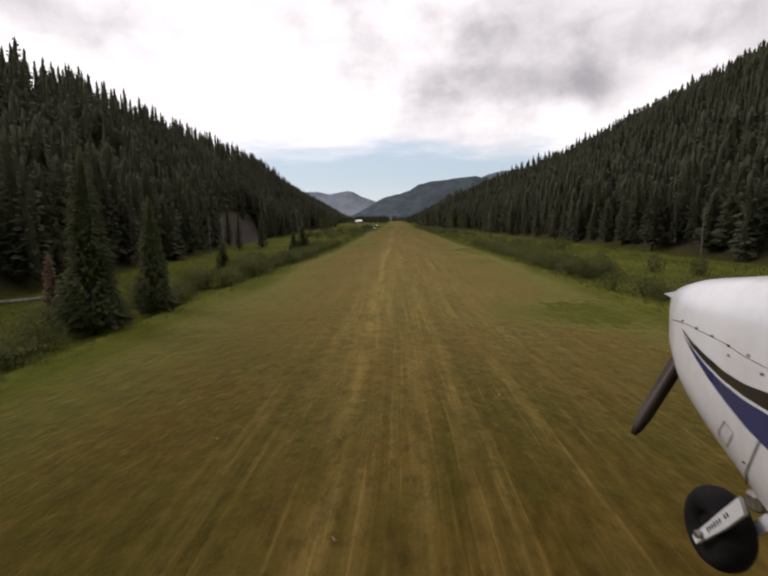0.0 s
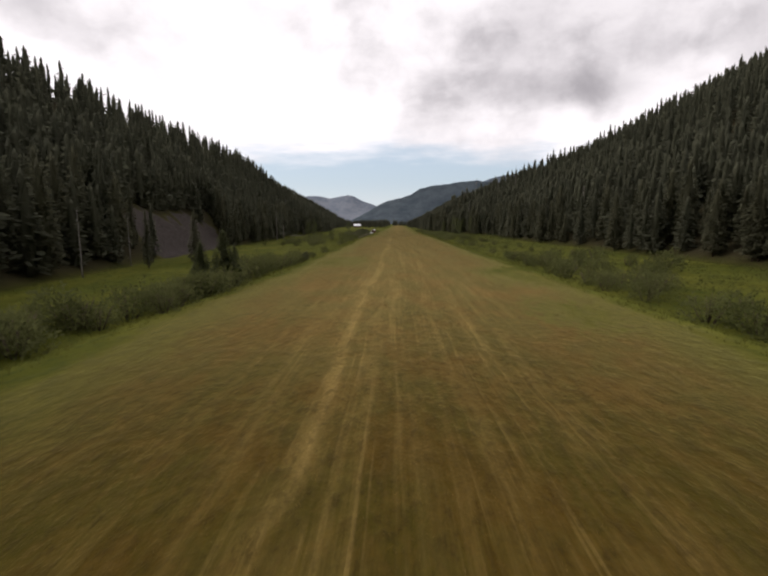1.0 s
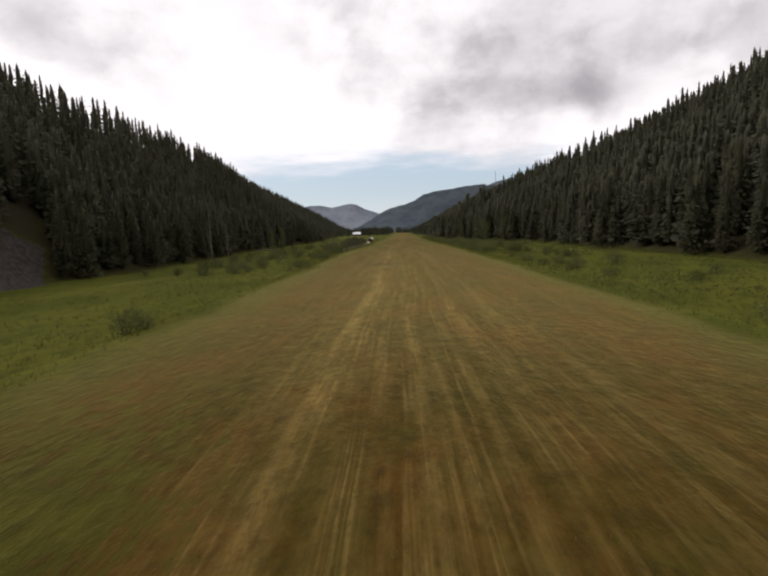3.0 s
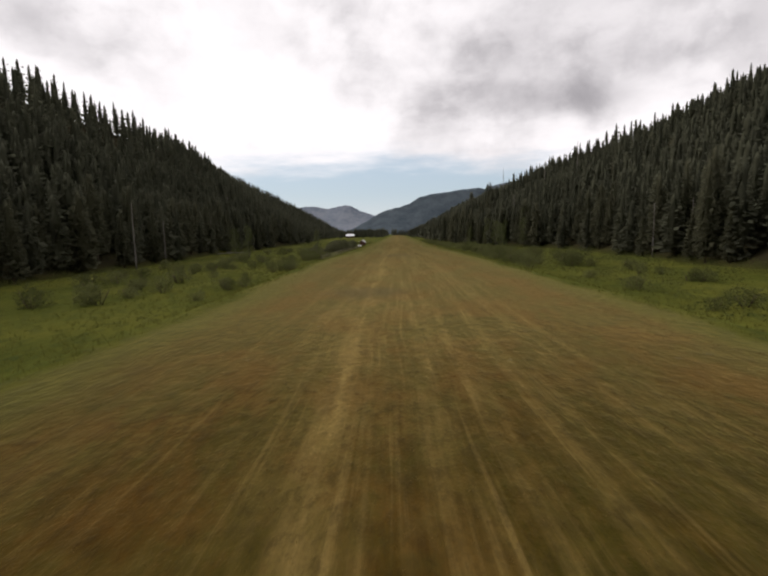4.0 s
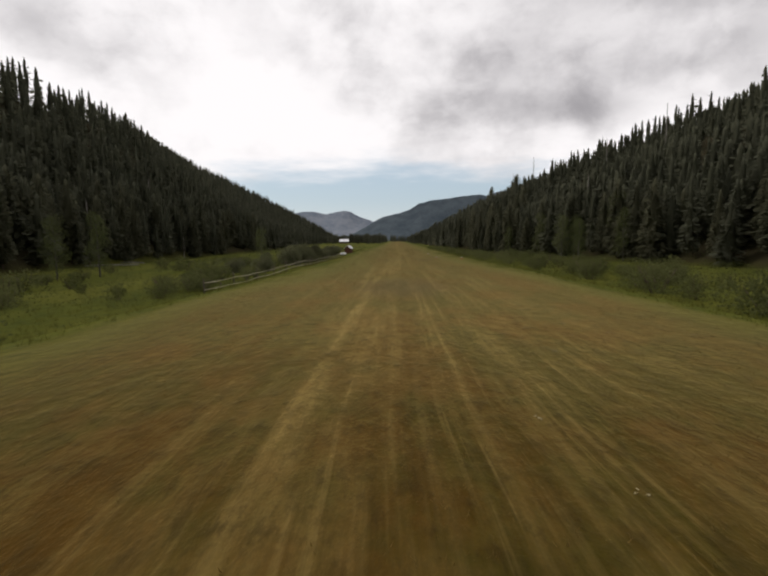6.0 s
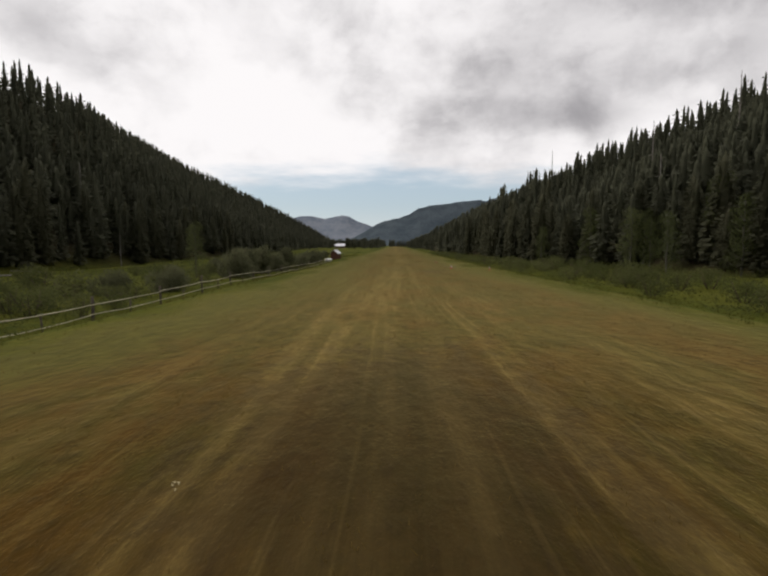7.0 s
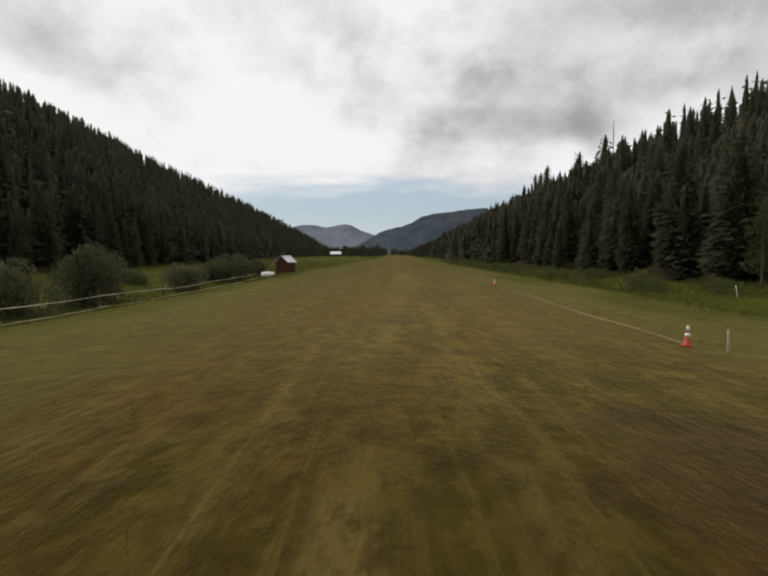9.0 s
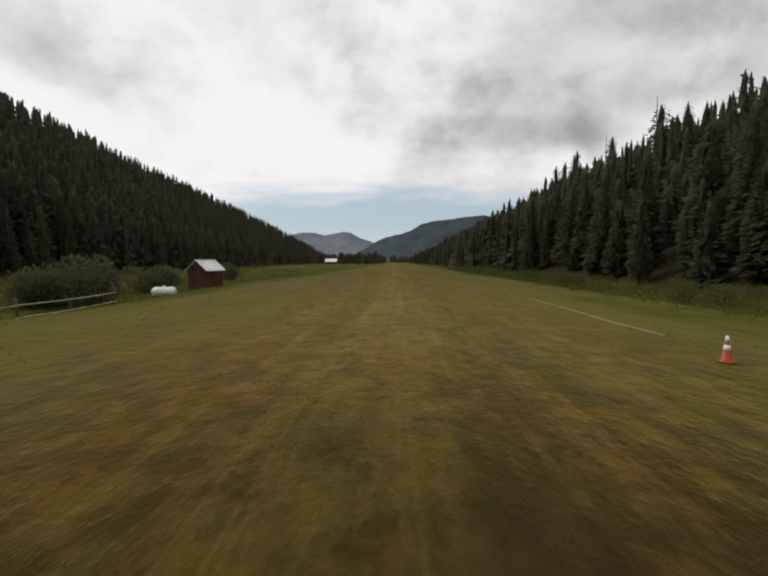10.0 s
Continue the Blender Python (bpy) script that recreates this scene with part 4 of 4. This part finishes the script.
def build_cabin(x, y):
    z = float(land(x, y))
    cabin = thing("cabin", Matrix.Translation((x, y, z)), "low dark log cabin with a white metal roof", "house")
    w, d, eave, peak = 9.6, 6.5, 2.6, 4.9
    for s in (-1, 1):
        bm = bmesh.new()
        for i in range(10):
            pole(bm, (-w / 2 - 0.15, s * d / 2, 0.13 + i * 0.26), (w / 2 + 0.15, s * d / 2, 0.13 + i * 0.26), 0.14, 0.14, 8)
        part("long_wall", bm, LOG_WOOD, cabin)
        bm = box(bmesh.new(), 0.22, d, eave, Matrix.Translation((s * w / 2, 0, eave / 2)))
        a = [bm.verts.new((s * w / 2 + o, yy, zz)) for o in (-0.1, 0.1) for yy, zz in ((-d / 2, eave), (d / 2, eave), (0, peak - 0.1))]
        for f in ((0, 1, 2), (5, 4, 3), (0, 3, 4, 1), (1, 4, 5, 2), (2, 5, 3, 0)):
            bm.faces.new([a[i] for i in f])
        part("gable_wall", bm, LOG_WOOD, cabin)
    slope = math.atan2(peak - eave, d / 2)
    length = (d / 2 + 0.6) / math.cos(slope)
    for s in (-1, 1):
        bm = bmesh.new()
        m = Matrix.Translation((0, 0, peak + 0.05)) @ Matrix.Rotation(-s * slope, 4, "X") @ Matrix.Translation((0, s * length / 2, 0))
        box(bm, w + 1.0, length, 0.06, m)
        for i in range(14):
            box(bm, 0.05, length, 0.05, m @ Matrix.Translation((-w / 2 - 0.45 + i * (w + 0.9) / 13, 0, 0.05)))
        part("roof_slope", bm, ROOF_METAL, cabin, "white metal roof")
    for dx in (-3.0, 0.2, 3.0):
        win = part("window", box(bmesh.new(), 1.0, 0.12, 1.0, Matrix.Translation((dx, -d / 2 - 0.14, 1.5)), 0.02), POST_WOOD, cabin)
        part("pane", box(bmesh.new(), 0.8, 0.04, 0.8, Matrix.Translation((dx, -d / 2 - 0.2, 1.5))), GLASS, win)


build_cabin(-59.5, 742)
for i, (x, y, h) in enumerate(((-36, 640, 6), (-30, 668, 6), (-24, 690, 7), (-47, 722, 8), (-72, 752, 9))):
    conifer(x, y, h, i, i * 1.7, "small dark pine at the far end of the meadow", "pines by the far cabin", wide=1.7)

# ---- marks on the strip ----


def build_cone(x, y, turn):
    """A traffic cone: foot plate, flared body and two reflective bands."""
    m = Matrix.Translation((x, y, float(land(x, y)) + 0.02)) @ Matrix.Rotation(turn, 4, "Z") @ Matrix.Scale(0.72, 4)
    cone = thing("traffic_cone", m, "orange traffic cone with two white bands on the grass", "traffic cone", "traffic cones")
    part("foot", box(bmesh.new(), 0.36, 0.36, 0.035, Matrix.Translation((0, 0, 0.018)), 0.012), CONE_ORANGE, cone)
    n = 20

    def shell(levels):
        bm = bmesh.new()
        rings = [[bm.verts.new((r * math.cos(k * math.tau / n), r * math.sin(k * math.tau / n), z)) for k in range(n)] for z, r in levels]
        for lo, hi in zip(rings, rings[1:]):
            for k in range(n):
                bm.faces.new((lo[k], lo[(k + 1) % n], hi[(k + 1) % n], hi[k])).smooth = True
        bm.faces.new(rings[-1])
        bm.faces.new(rings[0][::-1])
        return bm

    part("body", shell(((0.034, 0.150), (0.05, 0.132), (0.66, 0.034), (0.70, 0.030), (0.705, 0.022))), CONE_ORANGE, cone)
    for z0, z1 in ((0.31, 0.45), (0.53, 0.69)):
        part("band", shell(((z0, 0.136 - 0.161 * (z0 - 0.05)), (z1, 0.136 - 0.161 * (z1 - 0.05)))), TANK_PAINT, cone, "white reflective band")


def build_marks():
    rng = random.Random(9)
    for x, y, h, lean, label in ((6.25, 291.2, 0.55, 0.02, "pale wooden marker stake in the grass"), (18.9, 309, 0.75, 0.16, "white leaning marker stick by the bushes")):
        ob = thing("marker_stake", Matrix.Translation((x, y, float(land(x, y)))), label, "stake", "marker stakes")
        part("stake", pole(bmesh.new(), (0, 0, -0.1), (-lean, 0, h), 0.03, 0.022, 8, 0.004, 3, rng), TANK_PAINT if lean > 0.1 else RAIL_WOOD, ob)
    for x, y in ((5.8, 292.0), (5.75, 315.0), (10.0, 286.8)):
        build_cone(x, y, rng.uniform(0, 1.5))
    vs, ts = [], []
    for x0, y0, y1, n in ((5.85, 292.0, 311.0, 1000), (5.9, 312.5, 313.5, 40), (6.3, 318, 331, 700)):
        for _ in range(n):
            y = rng.uniform(y0, y1)
            x = x0 + 0.06 * math.sin(y * 0.31) + rng.gauss(0, 0.012)
            z = float(land(x, y)) + rng.uniform(0.01, 0.05)
            a, r = rng.gauss(1.57, 0.4), rng.uniform(0.06, 0.14)
            b = len(vs)
            vs += [(x, y, z), (x + r * math.cos(a), y + r * math.sin(a), z + 0.02), (x + 0.018, y + 0.01, z + 0.01)]
            ts.append((b, b + 1, b + 2))
    scraps, bits = [], []
    for cx, cy, sx, sy, n in ((-6.5, 162, 1.6, 4.0, 34), (-4.0, 78, 2.5, 12.0, 16), (2.0, 215, 6.0, 30.0, 30), (-9.0, 318, 1.5, 2.5, 10), (-7.5, 321, 0.5, 1.6, 16), (-3.0, 20, 4.0, 8.0, 16), (4.0, 120, 5.0, 30.0, 26)):
        for _ in range(n):
            x, y = rng.gauss(cx, sx), rng.gauss(cy, sy)
            z = float(land(x, y)) + 0.015
            for _ in range(6):
                a, r = rng.gauss(1.57, 0.9), rng.uniform(0.03, 0.08)
                px, py = x + rng.gauss(0, 0.05), y + rng.gauss(0, 0.06)
                b = len(scraps)
                scraps += [(px, py, z), (px + r * math.cos(a), py + r * math.sin(a), z + rng.uniform(0.0, 0.02)), (px + 0.026 * math.sin(a), py - 0.026 * math.cos(a), z + 0.015)]
                bits.append((b, b + 1, b + 2))
    tagged(new("straw_scraps", mesh_of("straw_scraps", scraps, bits, CHALK)), "pale scraps of cut straw lying on the strip", "straw", kind="stuff")
    tagged(new("chalk_line", mesh_of("chalk_line", vs, ts, CHALK)), "thin broken white line along the mown grass", "line", kind="stuff")


build_marks()

# ---- grass ----


def blades(name, mat, xs, ys, low, high, each, lean, seed, label, width=0.02):
    """Clumps of thin bent blades at these sites."""
    rng = np.random.default_rng(seed)
    n = len(xs) * each
    cx, cy = np.repeat(xs, each) + rng.normal(0, 0.07, n), np.repeat(ys, each) + rng.normal(0, 0.09, n)
    cz = land(cx, cy)
    h = rng.uniform(low, high, n)
    a, q = rng.uniform(0, 6.28, n), rng.uniform(0, 6.28, n)
    out = h * rng.uniform(0.2, lean, n)
    w = width * rng.uniform(0.7, 1.5, n)
    v = np.empty((n, 3, 3), np.float32)
    v[:, 0] = np.c_[cx - w * np.cos(q), cy - w * np.sin(q), cz - 0.01]
    v[:, 1] = np.c_[cx + w * np.cos(q), cy + w * np.sin(q), cz - 0.01]
    v[:, 2] = np.c_[cx + out * np.cos(a), cy + out * np.sin(a), cz + h]
    tone = np.repeat(np.repeat(rng.random(len(xs)), each) * 0.6 + rng.random(n) * 0.4, 3)
    me = mesh_of(name, v.reshape(-1, 3), np.arange(n * 3).reshape(-1, 3), mat, tone)
    tagged(new(name, me), label, "grass", kind="stuff")


def build_grass():
    rng = np.random.default_rng(31)
    n = 62000
    y = 2 + 400 * rng.random(n) ** 1.05
    l, r = along(RUN_L, y), along(RUN_R, y)
    x = l + (r - l) * rng.random(n)
    clump = np.sin(x * 1.3 + np.sin(y * 0.05) * 2) + np.sin(y * 0.11 + x * 0.9) + rng.uniform(-1, 1, n) > -0.7
    blades("short_grass", STRAW, x[clump], y[clump], 0.03, 0.07, 4, 1.6, 1, "short dry straw-coloured mown grass", 0.006)
    n = 34000
    y = 2 + 400 * rng.random(n)
    side = rng.random(n) < 0.5
    u = np.abs(rng.normal(0, 9.0, n))
    x = np.where(side, along(RUN_L, y) + 1.0 - u, along(RUN_R, y) - 1.0 + u)
    ok = (x > along(BASE_L, y) - 1) & (x < along(BASE_R, y) + 1)
    blades("meadow_grass", GRASS, x[ok], y[ok], 0.10, 0.34, 5, 0.8, 2, "long green meadow grass beside the airstrip", 0.011)


build_grass()

# ---- nose of the aircraft that carries the camera, as it hangs at the start ----
AIR = look((-2.60, -3.77, 5.93), (-5.12, 95.18, -8.33), -0.61) @ Matrix(((1, 0, 0, 0), (0, 0, 1, 0), (0, -1, 0, 0), (0, 0, 0, 1)))
# stations along the nose: ahead, half width, top, bottom
NOSE = ((1.20, 0.700, 0.100, -1.380), (1.70, 0.623, 0.091, -1.224), (2.20, 0.468, 0.063, -1.015), (2.45, 0.429, 0.059, -0.873), (2.70, 0.367, 0.056, -0.728), (2.88, 0.287, 0.035, -0.565), (3.00, 0.213, 0.018, -0.437), (3.05, 0.181, 0.010, -0.382))
AXIS_X = 2.0


def nose_section(y):
    cols = [np.interp(y, [s[0] for s in NOSE], [s[i] for s in NOSE]) for i in (1, 2, 3)]
    return [float(c) for c in cols]


def nose_point(y, a):
    """A point of the cowling's skin: a runs round from the top, to the camera's side, to the bottom."""
    w, top, low = nose_section(y)
    ca, sa = math.cos(a), math.sin(a)
    e = 0.55 if ca > 0 else 0.896
    x = -w * math.copysign(abs(sa) ** e, sa)
    mid, half = (top + low) / 2, (top - low) / 2
    return Vector((AXIS_X + x, y, mid + half * math.copysign(abs(ca) ** e, ca)))


def on_nose(u, v, off=0.004):
    """The first point of the skin on the sight line (u across, v up, for one ahead)."""
    y = 1.25
    while y < 3.05:
        w, top, low = nose_section(y)
        dx, dz = (u * y - AXIS_X) / w, (v * y - (top + low) / 2) / ((top - low) / 2)
        e = 0.55 if dz > 0 else 0.896
        if abs(dx) ** (2 / e) + abs(dz) ** (2 / e) <= 1:
            break
        y += 0.003
    return Vector((u * y - off * 0.8, y - off * 0.5, v * y))


def build_aircraft():
    plane = thing("aircraft_nose", AIR, "white light aircraft nose with black and blue stripes", "aircraft")
    bm, n = bmesh.new(), 44
    ys = np.linspace(1.2, 3.05, 34)
    rings = [[bm.verts.new(nose_point(y, k * math.tau / n)) for k in range(n)] for y in ys]
    for lo, hi in zip(rings, rings[1:]):
        for k in range(n):
            bm.faces.new((lo[k], lo[(k + 1) % n], hi[(k + 1) % n], hi[k])).smooth = True
    # rounded front lip and closed ends
    w, top, low = nose_section(3.05)
    inner = [bm.verts.new((AXIS_X + (v.co.x - AXIS_X) * 0.8, 3.06, (top + low) / 2 + (v.co.z - (top + low) / 2) * 0.8)) for v in rings[-1]]
    for k in range(n):
        bm.faces.new((rings[-1][k], rings[-1][(k + 1) % n], inner[(k + 1) % n], inner[k])).smooth = True
    bm.faces.new(inner)
    bm.faces.new(rings[0][::-1])
    bmesh.ops.recalc_face_normals(bm, faces=bm.faces)
    cowl = part("cowling", bm, AIR_WHITE, plane)

    def ray(px, py):
        return (px - 784) / 977.7, (588 - py) / 977.7

    def stripe(name, mat, upper, lower, label):
        bm = bmesh.new()
        rows = []
        for f in np.linspace(0, 1, 28):
            a = [np.interp(f, np.linspace(0, 1, len(upper)), [p[i] for p in upper]) for i in (0, 1)]
            b = [np.interp(f, np.linspace(0, 1, len(lower)), [p[i] for p in lower]) for i in (0, 1)]
            rows.append([bm.verts.new(on_nose(*ray(a[0] + (b[0] - a[0]) * g, a[1] + (b[1] - a[1]) * g))) for g in (0, 0.25, 0.5, 0.75, 1)])
        for p, q in zip(rows, rows[1:]):
            for k in range(4):
                bm.faces.new((p[k], p[k + 1], q[k + 1], q[k])).smooth = True
        part(name, bm, mat, cowl, label)

    stripe("stripe", AIR_BLACK, ((1391, 668), (1415, 700), (1444, 728), (1478, 758), (1520, 784), (1580, 806)), ((1391, 669), (1412, 706), (1440, 740), (1474, 774), (1518, 808), (1580, 846)), "black swept stripe")
    stripe("stripe", AIR_BLUE, ((1395, 682), (1414, 712), (1440, 745), (1473, 780), (1516, 815), (1580, 854)), ((1395, 683), (1416, 725), (1446, 773), (1482, 822), (1526, 876), (1580, 930)), "dark blue swept stripe")
    seam = ((1365, 649), (1400, 660), (1440, 680), (1480, 700), (1520, 727), (1580, 758))
    stripe("seam", STEEL, seam, [(a, b + 1.6) for a, b in seam], "dark panel seam")
    door = ((1477, 858), (1466, 884), (1482, 912), (1496, 884))
    for a, b in zip(door, door[1:] + door[:1]):
        stripe("hatch_edge", STEEL, (a, b), ((a[0] + 1.6, a[1] + 1), (b[0] + 1.6, b[1] + 1)), "")
    gap = ((1549, 898), (1533, 935), (1521, 965), (1522, 988))
    stripe("hatch_edge", AIR_BLACK, gap, [(a + 3.5, b) for a, b in gap], "")
    for px, py in ((1394, 655), (1422, 670), (1454, 686), (1488, 706), (1528, 726), (1488, 726), (1556, 764), (1519, 944)):
        bm = bmesh.new()
        bmesh.ops.create_icosphere(bm, subdivisions=2, radius=0.007, matrix=Matrix.Translation(on_nose(*ray(px, py), 0.001)))
        part("screw", bm, AIR_BLACK, cowl)
    # pointed lip over the air intake
    bm = bmesh.new()
    lip = [bm.verts.new((x, y, z)) for x, y, z in ((1.80, 3.085, -0.034), (1.835, 3.03, -0.075), (1.90, 2.90, 0.0), (1.86, 3.10, -0.030), (2.02, 3.06, 0.004), (2.0, 3.03, -0.06))]
    for f in ((0, 2, 1), (0, 3, 4, 2), (0, 1, 5, 3), (1, 2, 4, 5), (3, 5, 4)):
        bm.faces.new([lip[i] for i in f])
    bmesh.ops.recalc_face_normals(bm, faces=bm.faces)
    part("intake_lip", bm, AIR_WHITE, cowl)
    # spinner and the blade that shows
    hub = Vector((2.09, 3.14, -0.22))
    bm, prof, rings = bmesh.new(), ((0.0, 0.155), (0.06, 0.15), (0.14, 0.115), (0.2, 0.06), (0.225, 0.01)), []
    for dy, r in prof:
        rings.append([bm.verts.new(hub + Vector((r * math.cos(k * math.tau / 20), dy - 0.06, r * math.sin(k * math.tau / 20)))) for k in range(20)])
    for lo, hi in zip(rings, rings[1:]):
        for k in range(20):
            bm.faces.new((lo[k], hi[k], hi[(k + 1) % 20], lo[(k + 1) % 20])).smooth = True
    bm.faces.new(rings[-1])
    bm.faces.new(rings[0][::-1])
    part("spinner", bm, AIR_WHITE, plane)
    way, bm, rows = Vector((-0.526, 0, -0.85)), bmesh.new(), []
    across = Vector((-0.85, 0, 0.526))
    for i in range(12):
        f = i / 11
        c = hub + way * (0.12 + 0.75 * f)
        half = 0.052 * (1 - 0.2 * f) * (1 if i < 10 else 0.85 if i == 10 else 0.45)
        twist = radians(50 - 34 * f)
        chord = across * math.cos(twist) + Vector((0, 1, 0)) * math.sin(twist)
        flat = chord.cross(way).normalized() * (0.022 * (1 - 0.7 * f))
        rows.append([bm.verts.new(p) for p in (c - chord * half, c + flat, c + chord * half, c - flat * 0.3)])
    for p, q in zip(rows, rows[1:]):
        for k in range(4):
            bm.faces.new((p[k], p[(k + 1) % 4], q[(k + 1) % 4], q[k])).smooth = True
    bm.faces.new(rows[0][::-1])
    bm.faces.new(rows[-1])
    part("propeller_blade", bm, PROP_BLACK, plane, "black propeller blade")
    # nose wheel in its white fork
    c = Vector((1.99, 2.85, -1.425))
    gear = part("nose_gear", pole(bmesh.new(), (1.99, 2.28, -0.75), (1.99, 2.44, -1.10), 0.045, 0.04, 14), STEEL, plane)
    bm, R, r = bmesh.new(), 0.150, 0.088
    rings = [[bm.verts.new(c + Vector((r * math.sin(b) * 1.15, (R + r * math.cos(b)) * math.cos(a), (R + r * math.cos(b)) * math.sin(a)))) for b in np.linspace(0, math.tau, 14, endpoint=False)]
             for a in np.linspace(0, math.tau, 44, endpoint=False)]
    for i in range(44):
        for k in range(14):
            p, q = rings[i], rings[(i + 1) % 44]
            bm.faces.new((p[k], p[(k + 1) % 14], q[(k + 1) % 14], q[k])).smooth = True
    bmesh.ops.recalc_face_normals(bm, faces=bm.faces)
    part("tyre", bm, RUBBER, gear, "fat black tyre")
    rim = pole(bmesh.new(), c - Vector((0.06, 0, 0)), c + Vector((0.06, 0, 0)), 0.115, 0.115, 26)
    part("rim", rim, RUBBER, gear)
    # fork arm on the camera's side, from the crown down to the axle
    for s in (-1, 1):
        bm = bmesh.new()
        face = AXIS_X - 0.145 if s < 0 else AXIS_X + 0.12
        outline = ((0.085, -0.045), (0.085, 0.035), (-0.02, 0.055), (-0.16, 0.062), (-0.30, 0.05), (-0.32, -0.04), (-0.16, -0.045), (-0.02, -0.052))
        a, b = Vector((2.80, -1.44)), Vector((2.47, -1.105))
        d = (b - a).normalized()
        e = Vector((-d.y, d.x)) * -1
        pts = []
        for f, g in outline:
            p = a + d * (0.02 - f * 1.35) + e * -g * (0.55 + 0.35 * min(1, max(0, -f / 0.3)))
            pts.append(p)
        lo = [bm.verts.new((face, p.x, p.y)) for p in pts]
        hi = [bm.verts.new((face + 0.022, p.x, p.y)) for p in pts]
        bm.faces.new(lo)
        bm.faces.new(hi[::-1])
        for i in range(len(lo)):
            bm.faces.new((lo[i], hi[i], hi[(i + 1) % len(lo)], lo[(i + 1) % len(lo)]))
        bmesh.ops.recalc_face_normals(bm, faces=bm.faces)
        fork = part("fork_arm", bm, AIR_WHITE, gear, "white fork arm with dark lettering" if s < 0 else "")
        if s < 0:
            for i in range(9):
                if i == 6:
                    continue
                q = a + d * (0.08 + i * 0.028)
                m = Matrix.Translation((face - 0.003, q.x, q.y)) @ Matrix.Rotation(math.atan2(d.y, d.x), 4, "X")
                part("letter_bar", box(bmesh.new(), 0.003, 0.011, 0.022 if i % 3 else 0.03, m), AIR_BLACK, gear)
    part("axle_nut", pole(bmesh.new(), (AXIS_X - 0.18, 2.80, -1.44), (AXIS_X - 0.12, 2.80, -1.44), 0.022, 0.022, 6), STEEL, gear)
    part("fork_crown", box(bmesh.new(), 0.26, 0.10, 0.10, Matrix.Translation((AXIS_X, 2.45, -1.09)), 0.02), STEEL, gear)


build_aircraft()
